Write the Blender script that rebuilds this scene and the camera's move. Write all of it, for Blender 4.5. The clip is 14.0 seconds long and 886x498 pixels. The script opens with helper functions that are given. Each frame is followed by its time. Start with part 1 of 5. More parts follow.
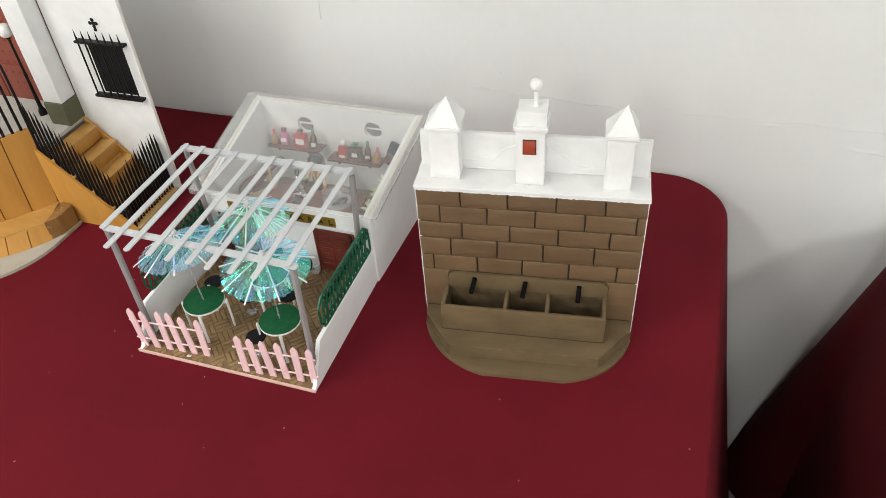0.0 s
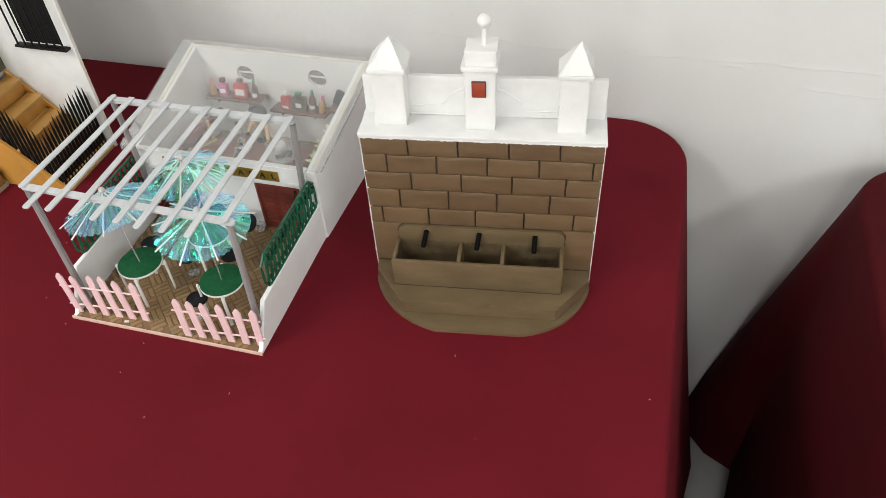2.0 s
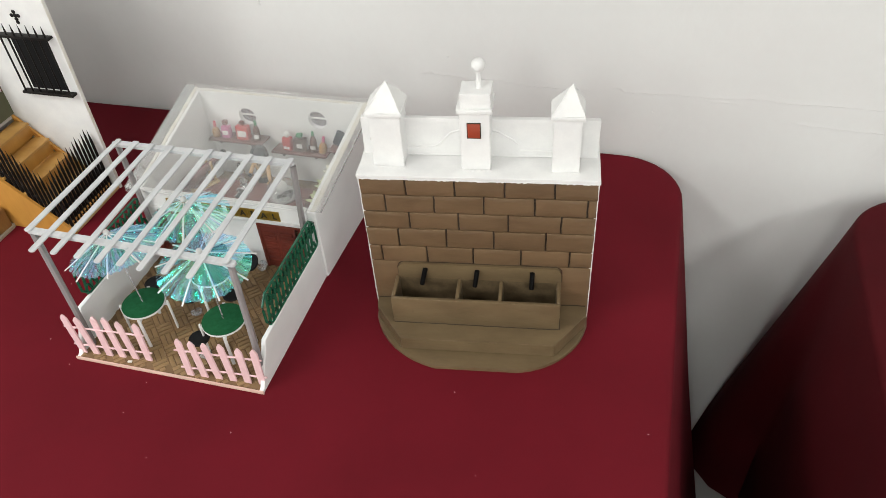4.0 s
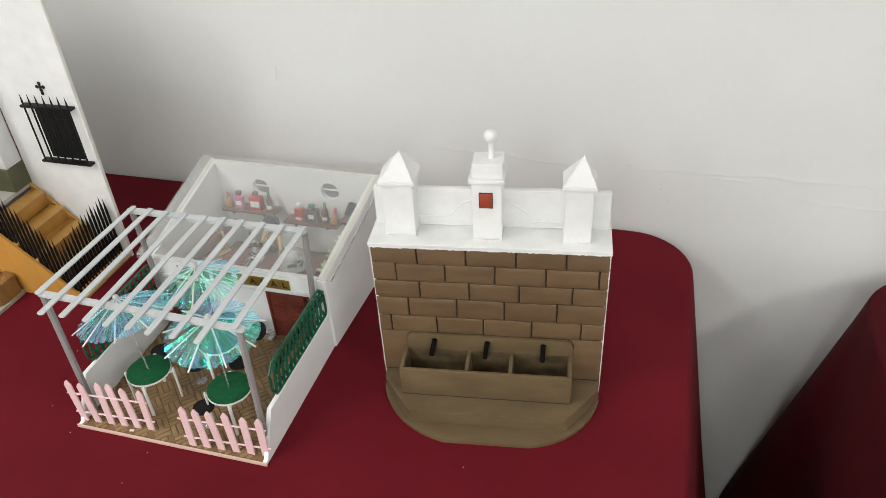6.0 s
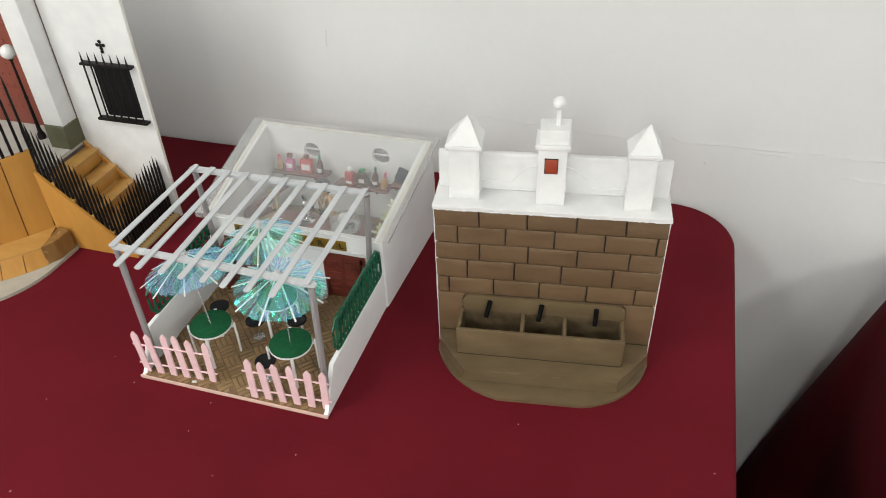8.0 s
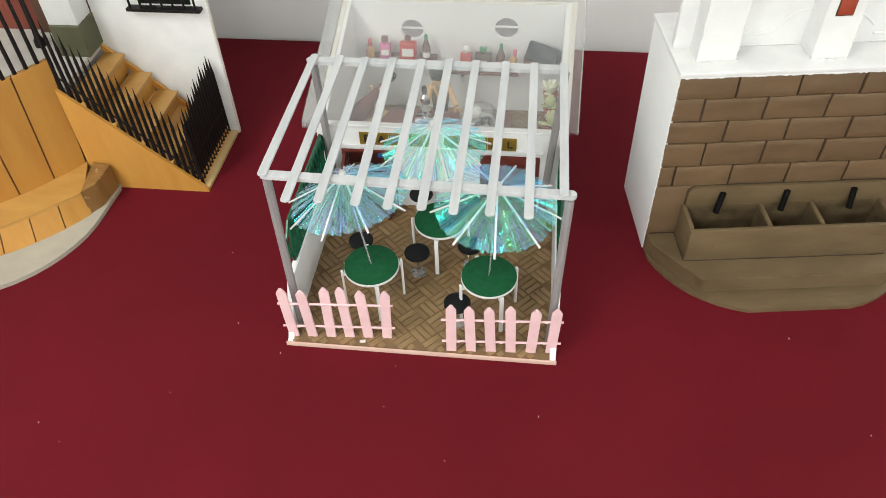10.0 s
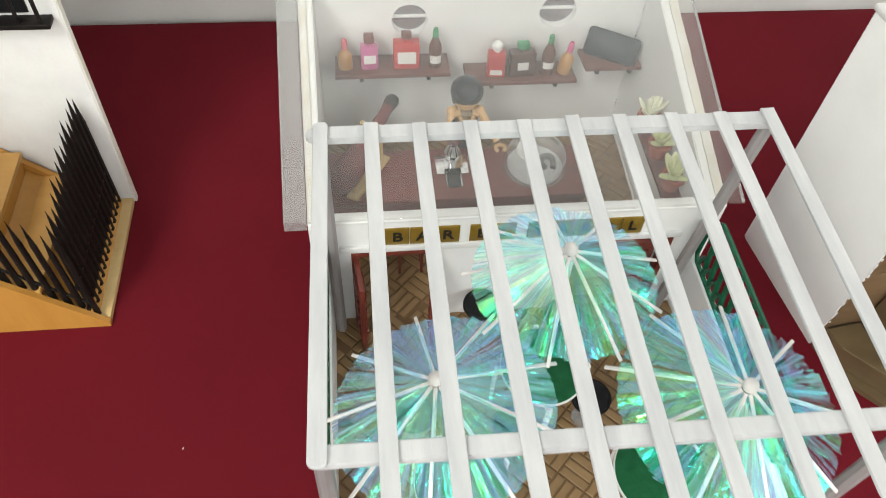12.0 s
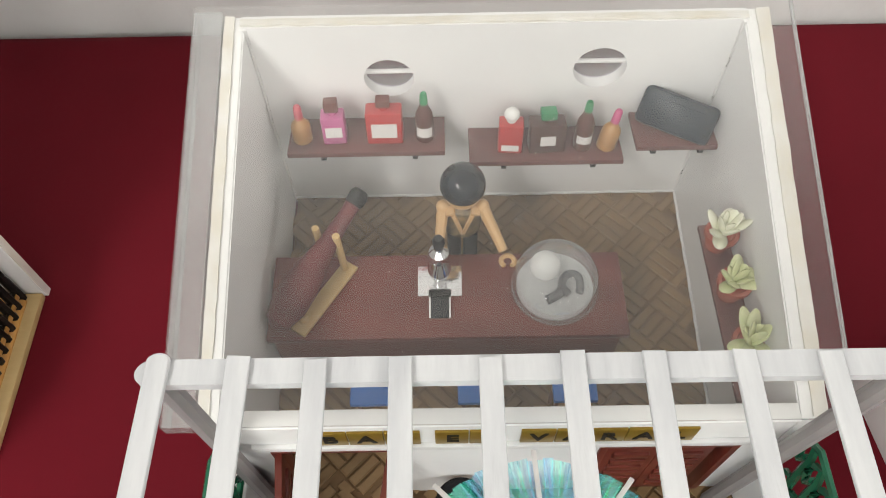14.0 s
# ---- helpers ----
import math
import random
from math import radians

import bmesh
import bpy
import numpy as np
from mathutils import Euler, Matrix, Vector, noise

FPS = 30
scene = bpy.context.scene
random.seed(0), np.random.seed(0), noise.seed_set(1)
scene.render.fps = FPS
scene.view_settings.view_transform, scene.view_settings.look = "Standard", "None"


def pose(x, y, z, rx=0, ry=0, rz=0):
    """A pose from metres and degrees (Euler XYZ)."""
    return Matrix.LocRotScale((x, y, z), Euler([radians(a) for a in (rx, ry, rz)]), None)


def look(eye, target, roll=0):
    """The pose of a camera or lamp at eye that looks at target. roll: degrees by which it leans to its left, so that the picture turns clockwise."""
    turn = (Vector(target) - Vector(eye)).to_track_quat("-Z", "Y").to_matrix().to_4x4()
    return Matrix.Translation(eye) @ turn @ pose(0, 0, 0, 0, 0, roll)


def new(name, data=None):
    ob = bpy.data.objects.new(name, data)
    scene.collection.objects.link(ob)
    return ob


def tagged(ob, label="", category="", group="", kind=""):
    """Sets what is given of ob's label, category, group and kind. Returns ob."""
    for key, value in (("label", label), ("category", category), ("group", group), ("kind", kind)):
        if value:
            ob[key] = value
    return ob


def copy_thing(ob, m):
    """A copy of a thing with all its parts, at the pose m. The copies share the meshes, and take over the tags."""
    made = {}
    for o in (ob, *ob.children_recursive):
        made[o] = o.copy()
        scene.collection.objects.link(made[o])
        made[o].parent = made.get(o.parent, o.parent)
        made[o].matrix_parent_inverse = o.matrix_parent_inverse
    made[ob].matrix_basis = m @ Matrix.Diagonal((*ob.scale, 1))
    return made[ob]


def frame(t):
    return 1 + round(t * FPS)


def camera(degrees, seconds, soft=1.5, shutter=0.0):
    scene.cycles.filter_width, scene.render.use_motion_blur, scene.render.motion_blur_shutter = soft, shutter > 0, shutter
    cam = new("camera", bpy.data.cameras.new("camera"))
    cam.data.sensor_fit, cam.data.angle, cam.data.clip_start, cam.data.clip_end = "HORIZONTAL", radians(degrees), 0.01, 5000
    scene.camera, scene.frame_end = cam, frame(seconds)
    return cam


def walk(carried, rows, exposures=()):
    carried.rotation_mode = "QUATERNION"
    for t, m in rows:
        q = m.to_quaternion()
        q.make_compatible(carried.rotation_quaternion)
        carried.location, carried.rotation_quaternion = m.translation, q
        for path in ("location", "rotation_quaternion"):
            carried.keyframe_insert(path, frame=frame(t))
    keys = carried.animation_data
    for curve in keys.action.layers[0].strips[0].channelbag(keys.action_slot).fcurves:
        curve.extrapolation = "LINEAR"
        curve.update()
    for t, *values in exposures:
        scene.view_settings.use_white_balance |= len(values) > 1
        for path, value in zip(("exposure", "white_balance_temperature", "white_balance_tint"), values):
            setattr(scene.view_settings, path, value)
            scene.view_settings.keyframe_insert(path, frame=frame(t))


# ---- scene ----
cam = camera(60.6, 14.0, soft=0.4, shutter=0.12)
PATH = [
    (0, (0.613, -0.482, 0.716), (0.069, 0.924, -0.598), -4.5),
    (0.5, (0.621, -0.481, 0.713), (0.097, 0.916, -0.619), -4.7),
    (1, (0.627, -0.467, 0.702), (0.157, 0.961, -0.617), -4.6),
    (1.5, (0.625, -0.464, 0.705), (0.165, 0.954, -0.629), -4.6),
    (2, (0.619, -0.452, 0.681), (0.181, 0.908, -0.719), -3.8),
    (2.5, (0.627, -0.455, 0.693), (0.168, 0.942, -0.663), -4.7),
    (5, (0.628, -0.455, 0.694), (0.166, 0.976, -0.625), -4.5),
    (5.5, (0.63, -0.462, 0.677), (0.148, 1.076, -0.508), -4.4),
    (6, (0.624, -0.462, 0.682), (0.12, 1.08, -0.488), -3.8),
    (6.5, (0.619, -0.462, 0.673), (0.13, 1.069, -0.518), -2.2),
    (7, (0.617, -0.462, 0.679), (0.116, 1.06, -0.518), -2.3),
    (7.5, (0.616, -0.463, 0.682), (0.109, 1.044, -0.532), -2.3),
    (8, (0.566, -0.507, 0.688), (0.07, 0.996, -0.534), -2.4),
    (8.5, (0.483, -0.629, 0.699), (0.154, 0.953, -0.48), -1.6),
    (9, (0.391, -0.653, 0.672), (0.106, 0.9, -0.555), 2.5),
    (9.2, (0.344, -0.611, 0.657), (0.052, 0.915, -0.603), 0.8),
    (11.3, (0.065, -0.234, 0.46), (0.121, 0.987, -1.123), 0.8),
    (11.5, (0.04, -0.206, 0.464), (0.171, 1.032, -1.102), 2.8),
    (12, (0.03, -0.088, 0.456), (0.227, 1.112, -1.132), 4.5),
    (12.5, (0.078, 0.007, 0.421), (0.131, 1.109, -1.248), 1.2),
    (13, (0.095, 0.05, 0.406), (0.135, 1.076, -1.311), 1.8),
    (13.5, (0.095, 0.084, 0.402), (0.135, 1.077, -1.334), 1.6),
    (14, (0.099, 0.097, 0.408), (0.087, 1.143, -1.297), -1.5),
]
walk(cam, [(t, look(e, a, r)) for t, e, a, r in PATH], exposures=((0, -0.19, 6700, 15), (5.0, -0.18, 6700, 15), (6.0, -0.3, 6650, 14), (8.0, -0.3, 6650, 14), (9.0, -0.1, 6800, 14), (11.3, -0.02, 6500, 10), (12.5, 0.13, 6950, 16), (14, 0.1, 6850, 17)))

# ---- room light ----
world = bpy.data.worlds.new("room_world")
scene.world = world
world.use_nodes = True
world.node_tree.nodes["Background"].inputs[0].default_value = (0.9, 0.95, 1.0, 1)
world.node_tree.nodes["Background"].inputs[1].default_value = 0.05

FLOOR_Z = -0.75
CEIL_Z = 1.85
WALL_Y = 0.5535


def unseen_lamp(x, y, sx, sy, power, colour=(0.95, 1.0, 0.96)):
    data = bpy.data.lights.new("unseen_ceiling_light", "AREA")
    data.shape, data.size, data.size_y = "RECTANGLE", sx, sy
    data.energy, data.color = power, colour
    ob = new("unseen_ceiling_light", data)
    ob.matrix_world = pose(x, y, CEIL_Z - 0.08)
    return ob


# unseen lamps: first two added to brighten tops and sides, rest a front row
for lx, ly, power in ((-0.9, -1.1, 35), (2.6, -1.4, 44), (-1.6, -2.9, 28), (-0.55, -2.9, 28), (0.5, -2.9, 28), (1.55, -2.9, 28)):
    unseen_lamp(lx, ly, 0.45, 1.2, power)


# ---- materials ----
def mat(name, a, b=None, rough=0.6, metal=0.0, scale=60.0, fine=600.0, bump=0.1, dist=0.0006, spec=0.5,
        stretch=(1, 1, 1), random=0.0, wear=None):
    m = bpy.data.materials.new(name)
    m.use_nodes = True
    nt = m.node_tree
    p = nt.nodes["Principled BSDF"]
    b = b or tuple(c * 0.86 for c in a)
    co = nt.nodes.new("ShaderNodeTexCoord")
    mp = nt.nodes.new("ShaderNodeMapping")
    mp.inputs["Scale"].default_value = stretch
    nt.links.new(co.outputs["Object"], mp.inputs[0])
    n1, n2 = nt.nodes.new("ShaderNodeTexNoise"), nt.nodes.new("ShaderNodeTexNoise")
    n1.inputs["Scale"].default_value, n1.inputs["Detail"].default_value = scale, 5
    n2.inputs["Scale"].default_value, n2.inputs["Detail"].default_value = fine, 3
    mix = nt.nodes.new("ShaderNodeMix")
    mix.data_type = "RGBA"
    mix.inputs[6].default_value, mix.inputs[7].default_value = (*a, 1), (*b, 1)
    ad = nt.nodes.new("ShaderNodeMath")
    ad.operation = "MULTIPLY_ADD"
    ad.inputs[1].default_value = 0.45
    for n in (n1, n2):
        nt.links.new(mp.outputs[0], n.inputs["Vector"])
    nt.links.new(n2.outputs[0], ad.inputs[0])
    sub = nt.nodes.new("ShaderNodeMapRange")
    sub.inputs[1].default_value, sub.inputs[2].default_value = 0.3, 0.7
    sub.inputs[3].default_value, sub.inputs[4].default_value = -0.2, 0.75
    nt.links.new(n1.outputs[0], sub.inputs[0])
    nt.links.new(sub.outputs[0], ad.inputs[2])
    ad.use_clamp = True
    nt.links.new(ad.outputs[0], mix.inputs[0])
    last = mix.outputs[2]
    if wear:
        n3 = nt.nodes.new("ShaderNodeTexNoise")
        n3.inputs["Scale"].default_value, n3.inputs["Detail"].default_value = wear[1], 7
        nt.links.new(co.outputs["Object"], n3.inputs["Vector"])
        r3 = nt.nodes.new("ShaderNodeMapRange")
        r3.inputs[1].default_value, r3.inputs[2].default_value = wear[2], wear[2] + 0.08
        nt.links.new(n3.outputs[0], r3.inputs[0])
        w = nt.nodes.new("ShaderNodeMix")
        w.data_type = "RGBA"
        w.inputs[7].default_value = (*wear[0], 1)
        nt.links.new(r3.outputs[0], w.inputs[0])
        nt.links.new(last, w.inputs[6])
        last = w.outputs[2]
    if random:
        oi = nt.nodes.new("ShaderNodeObjectInfo")
        hsv = nt.nodes.new("ShaderNodeHueSaturation")
        r = nt.nodes.new("ShaderNodeMapRange")
        r.inputs[3].default_value, r.inputs[4].default_value = 1 - random, 1 + random
        nt.links.new(oi.outputs["Random"], r.inputs[0])
        nt.links.new(r.outputs[0], hsv.inputs["Value"])
        nt.links.new(last, hsv.inputs["Color"])
        last = hsv.outputs[0]
    nt.links.new(last, p.inputs["Base Color"])
    p.inputs["Roughness"].default_value = rough
    p.inputs["Metallic"].default_value = metal
    p.inputs["Specular IOR Level"].default_value = spec
    if bump:
        bp = nt.nodes.new("ShaderNodeBump")
        bp.inputs["Strength"].default_value, bp.inputs["Distance"].default_value = bump, dist
        nt.links.new(ad.outputs[0], bp.inputs["Height"])
        nt.links.new(bp.outputs[0], p.inputs["Normal"])
    return m


def clear(name, tint, dust, rough=0.03):
    """Thin clear plastic: lets light straight through, with a Fresnel gloss and a film of dust."""
    m = bpy.data.materials.new(name)
    m.use_nodes = True
    nt = m.node_tree
    nt.nodes.remove(nt.nodes["Principled BSDF"])
    out = nt.nodes["Material Output"]
    tr = nt.nodes.new("ShaderNodeBsdfTransparent")
    tr.inputs[0].default_value = (*tint, 1)
    gl = nt.nodes.new("ShaderNodeBsdfGlossy")
    gl.inputs["Roughness"].default_value = rough
    df = nt.nodes.new("ShaderNodeBsdfDiffuse")
    df.inputs[0].default_value = (0.8, 0.8, 0.8, 1)
    lw = nt.nodes.new("ShaderNodeLayerWeight")
    lw.inputs[0].default_value = 0.5
    pw = nt.nodes.new("ShaderNodeMath")
    pw.operation = "POWER"
    pw.inputs[1].default_value = 2.1
    nt.links.new(lw.outputs["Facing"], pw.inputs[0])
    fr = nt.nodes.new("ShaderNodeMapRange")
    fr.inputs[3].default_value, fr.inputs[4].default_value = 0.03, 1.0
    nt.links.new(pw.outputs[0], fr.inputs[0])
    no = nt.nodes.new("ShaderNodeTexNoise")
    no.inputs["Scale"].default_value, no.inputs["Detail"].default_value = 22, 6
    mr = nt.nodes.new("ShaderNodeMapRange")
    mr.inputs[3].default_value, mr.inputs[4].default_value = dust * 0.7, dust * 1.3
    m1, m2 = nt.nodes.new("ShaderNodeMixShader"), nt.nodes.new("ShaderNodeMixShader")
    nt.links.new(no.outputs[0], mr.inputs[0])
    nt.links.new(mr.outputs[0], m1.inputs[0])
    nt.links.new(tr.outputs[0], m1.inputs[1])
    nt.links.new(df.outputs[0], m1.inputs[2])
    nt.links.new(fr.outputs[0], m2.inputs[0])
    nt.links.new(m1.outputs[0], m2.inputs[1])
    nt.links.new(gl.outputs[0], m2.inputs[2])
    nt.links.new(m2.outputs[0], out.inputs[0])
    return m


def foil(name, nm, clarity):
    """Iridescent see-through film: a pale milky sheet under a thin-film gloss about nm nanometres thick."""
    m = bpy.data.materials.new(name)
    m.use_nodes = True
    nt = m.node_tree
    N, link = nt.nodes.new, nt.links.new
    p = nt.nodes["Principled BSDF"]
    out = nt.nodes["Material Output"]
    geo, co = N("ShaderNodeNewGeometry"), N("ShaderNodeTexCoord")
    patch = N("ShaderNodeTexNoise")
    patch.inputs["Scale"].default_value, patch.inputs["Detail"].default_value = 22, 1
    link(co.outputs["Object"], patch.inputs["Vector"])
    fine = N("ShaderNodeTexNoise")
    # creases run from the tip to the rim
    fine.inputs["Scale"].default_value, fine.inputs["Detail"].default_value = 1.0, 2
    sep, comb = N("ShaderNodeSeparateXYZ"), N("ShaderNodeCombineXYZ")
    link(co.outputs["Object"], sep.inputs[0])
    turn, far, a1, r1 = N("ShaderNodeMath"), N("ShaderNodeVectorMath"), N("ShaderNodeMath"), N("ShaderNodeMath")
    turn.operation, far.operation, a1.operation, r1.operation = "ARCTAN2", "LENGTH", "MULTIPLY", "MULTIPLY"
    link(sep.outputs[1], turn.inputs[0])
    link(sep.outputs[0], turn.inputs[1])
    link(co.outputs["Object"], far.inputs[0])
    link(turn.outputs[0], a1.inputs[0])
    link(far.outputs["Value"], r1.inputs[0])
    a1.inputs[1].default_value, r1.inputs[1].default_value = 26.0, 70.0
    link(a1.outputs[0], comb.inputs[0])
    link(r1.outputs[0], comb.inputs[1])
    link(comb.outputs[0], fine.inputs["Vector"])

    def spread(src, lo, hi, a=0.0, b=1.0):
        n = N("ShaderNodeMapRange")
        n.inputs[1].default_value, n.inputs[2].default_value = a, b
        n.inputs[3].default_value, n.inputs[4].default_value = lo, hi
        link(src, n.inputs[0])
        return n.outputs[0]

    def add(a, b):
        n = N("ShaderNodeMath")
        link(a, n.inputs[0])
        link(b, n.inputs[1])
        return n.outputs[0]

    # the film's thickness wanders from patch to patch and from strip to strip
    th = add(add(spread(patch.outputs[0], nm * 0.975, nm * 1.03, 0.3, 0.7), spread(geo.outputs["Random Per Island"], -0.03 * nm, 0.03 * nm)), spread(fine.outputs[0], -0.025 * nm, 0.025 * nm, 0.3, 0.7))
    link(th, p.inputs["Thin Film Thickness"])
    p.inputs["Thin Film IOR"].default_value = 2.8
    p.inputs["IOR"].default_value = 1.25
    p.inputs["Base Color"].default_value = (0, 0, 0, 1)
    p.inputs["Roughness"].default_value = 0.07
    bp = N("ShaderNodeBump")
    bp.inputs["Strength"].default_value, bp.inputs["Distance"].default_value = 0.9, 0.0008
    link(fine.outputs[0], bp.inputs["Height"])
    link(bp.outputs[0], p.inputs["Normal"])
    tr, tl, df = N("ShaderNodeBsdfTransparent"), N("ShaderNodeBsdfTranslucent"), N("ShaderNodeBsdfDiffuse")
    tr.inputs[0].default_value = (0.90, 0.93, 0.96, 1)
    tl.inputs[0].default_value = (0.66, 0.66, 0.88, 1)
    df.inputs[0].default_value = (0.66, 0.66, 0.88, 1)
    m0, m1, ad = N("ShaderNodeMixShader"), N("ShaderNodeMixShader"), N("ShaderNodeAddShader")
    m0.inputs[0].default_value = 0.5
    link(spread(fine.outputs[0], clarity - 0.12, clarity + 0.12, 0.38, 0.62), m1.inputs[0])
    link(tl.outputs[0], m0.inputs[1])
    link(df.outputs[0], m0.inputs[2])
    link(m0.outputs[0], m1.inputs[1])
    link(tr.outputs[0], m1.inputs[2])
    link(m1.outputs[0], ad.inputs[0])
    half = N("ShaderNodeMixShader")
    half.inputs[0].default_value = 0.38
    link(p.outputs[0], half.inputs[2])
    link(half.outputs[0], ad.inputs[1])
    link(ad.outputs[0], out.inputs[0])
    return m


M_WALL = mat("wall_plaster", (0.772, 0.780, 0.772), (0.732, 0.728, 0.722), 0.75, scale=3, fine=70, bump=0.3, dist=0.004)
M_CEIL = mat("ceiling_paint", (0.86, 0.86, 0.85), None, 0.8, scale=3, fine=60)
M_FLOOR = mat("floor_tile", (0.62, 0.61, 0.59), (0.52, 0.51, 0.50), 0.35, scale=6, fine=90)
M_CLOTH = mat("burgundy_cloth", (0.138, 0.0059, 0.0131), (0.112, 0.0046, 0.0102), 0.85, scale=7, fine=1500, bump=0.25, dist=0.0004, spec=0.15)
# same burgundy, darkened: the shade between the tables is put into the colour
M_CLOTH_SHADED = mat("shaded_burgundy_cloth", (0.066, 0.0026, 0.0054), (0.050, 0.0019, 0.0040), 0.85, scale=7, fine=1500, bump=0.25, dist=0.0004, spec=0.15)
M_LINT = mat("lint", (0.75, 0.7, 0.66), None, 0.8)
M_WHITE = mat("white_paint", (0.80, 0.80, 0.79), (0.72, 0.72, 0.72), 0.55, scale=40, fine=400, bump=0.3, dist=0.0006)
M_BOARD = mat("white_board", (0.85, 0.855, 0.85), (0.80, 0.805, 0.805), 0.5, scale=25, fine=300, bump=0.15)
M_CREAM = mat("cream_edge", (0.66, 0.62, 0.53), (0.76, 0.755, 0.73), 0.6, scale=60, fine=500, bump=0.4)
M_SLAT = mat("slat_paint", (0.58, 0.59, 0.60), (0.46, 0.47, 0.49), 0.55, scale=120, fine=700, bump=0.4, stretch=(1, 0.15, 1))
M_POST = mat("grey_stick", (0.36, 0.34, 0.34), (0.26, 0.245, 0.25), 0.5, scale=120, fine=700, bump=0.4, stretch=(1, 1, 0.12), metal=0.2)
M_PINK = mat("pink_paint", (0.84, 0.58, 0.60), (0.78, 0.51, 0.54), 0.5, scale=90, fine=600, bump=0.35)
M_PINKEDGE = mat("pink_edge", (0.72, 0.50, 0.42), (0.66, 0.46, 0.38), 0.6, scale=90)
M_PARQUET = mat("parquet", (0.305, 0.190, 0.090), (0.235, 0.142, 0.064), 0.45, scale=90, fine=900, bump=0.3, stretch=(1, 1, 1), random=0.09)
M_GROUT = mat("parquet_joint", (0.20, 0.116, 0.053), None, 0.7, scale=90)
M_GREEN = mat("green_lattice", (0.008, 0.115, 0.060), (0.006, 0.08, 0.042), 0.26, scale=80, fine=500, bump=0.2)
M_FELT = mat("green_felt", (0.012, 0.098, 0.040), (0.008, 0.07, 0.026), 0.9, scale=160, fine=2500, bump=0.6, dist=0.0005, spec=0.1)
M_BLACK = mat("black_plastic", (0.007, 0.007, 0.008), (0.012, 0.012, 0.013), 0.6, scale=120, fine=900, spec=0.2)
M_PIPE = mat("black_pipe", (0.005, 0.005, 0.005), (0.008, 0.007, 0.007), 0.5, spec=0.08)
M_IRON = mat("black_iron", (0.006, 0.005, 0.005), (0.014, 0.011, 0.010), 0.5, scale=150, fine=900, bump=0.3, spec=0.2)
M_MAHOG = mat("mahogany", (0.19, 0.038, 0.024), (0.10, 0.018, 0.013), 0.35, scale=60, fine=400, bump=0.2, stretch=(0.3, 1, 1))
M_COUNTER = mat("counter_wood", (0.20, 0.052, 0.042), (0.135, 0.034, 0.028), 0.36, scale=60, fine=300, bump=0.04, stretch=(0.25, 1, 1))
M_SHELF = mat("shelf_wood", (0.16, 0.05, 0.042), (0.12, 0.037, 0.032), 0.45, scale=60, fine=300, bump=0.04, stretch=(0.25, 1, 1))
M_GOLD = mat("gold_plate", (0.34, 0.22, 0.035), (0.26, 0.16, 0.02), 0.35, scale=90, fine=600, metal=0.45)
M_LETTER = mat("black_letter", (0.012, 0.010, 0.008), None, 0.6)
M_BRICK = mat("brown_clay_paint", (0.163, 0.1025, 0.054), (0.116, 0.0705, 0.0365), 0.42, scale=45, fine=350, bump=0.6, dist=0.0009, stretch=(0.3, 1, 1), random=0.07, wear=((0.225, 0.155, 0.092), 90, 0.72))
M_JOINT = mat("dark_joint", (0.040, 0.025, 0.014), None, 0.7, scale=60)
M_STONE = mat("olive_clay_paint", (0.168, 0.118, 0.063), (0.114, 0.078, 0.041), 0.40, scale=40, fine=300, bump=0.6, dist=0.0009, stretch=(0.4, 1, 1), wear=((0.080, 0.054, 0.029), 34, 0.69))
# paler clay that paints edge highlights as well as wear
M_EDGE_HIGHLIGHT = mat("lit_worn_clay_edge", (0.235, 0.165, 0.098), (0.18, 0.125, 0.07), 0.45, scale=90, fine=600)
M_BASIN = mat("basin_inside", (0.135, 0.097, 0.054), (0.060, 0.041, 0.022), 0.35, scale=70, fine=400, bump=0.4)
M_TILE = mat("red_tile", (0.36, 0.055, 0.022), (0.27, 0.04, 0.018), 0.4, scale=90, bump=0.2)
M_WOOD = mat("yellow_wood", (0.56, 0.28, 0.06), (0.46, 0.21, 0.042), 0.42, scale=45, fine=450, bump=0.25, stretch=(1, 1, 0.2), random=0.08)
M_TREAD = mat("tread_wood", (0.58, 0.32, 0.09), (0.46, 0.235, 0.06), 0.45, scale=50, fine=450, bump=0.25, stretch=(0.3, 1, 1), random=0.08)
M_WORNWOOD = mat("worn_wood", (0.33, 0.175, 0.052), (0.20, 0.10, 0.030), 0.55, scale=70, fine=500, bump=0.4, stretch=(1, 1, 0.3), wear=((0.55, 0.42, 0.25), 60, 0.62))
M_WOODJOINT = mat("wood_joint", (0.13, 0.055, 0.015), None, 0.7)
M_PALEWOOD = mat("pale_wood", (0.62, 0.44, 0.21), (0.53, 0.36, 0.16), 0.55, scale=60, fine=500, bump=0.3, stretch=(0.3, 1, 1))
M_KERB = mat("grey_base", (0.44, 0.41, 0.34), (0.38, 0.35, 0.29), 0.7, scale=40, fine=400, bump=0.2)
M_TERRACE = mat("terrace_grey", (0.50, 0.48, 0.44), (0.42, 0.40, 0.37), 0.7, scale=40, fine=400)
M_OLIVE = mat("olive_plinth", (0.105, 0.105, 0.055), (0.08, 0.08, 0.042), 0.6, scale=40, fine=400)
M_REDDOOR = mat("red_door", (0.27, 0.062, 0.038), (0.20, 0.045, 0.028), 0.45, scale=40, fine=400, stretch=(1, 1, 0.25))
M_BROWN = mat("brown_frame", (0.13, 0.062, 0.035), (0.09, 0.042, 0.024), 0.5, scale=50, fine=400, stretch=(1, 1, 0.25))
M_GLOBE = mat("globe_white", (0.82, 0.82, 0.80), None, 0.3, bump=0)
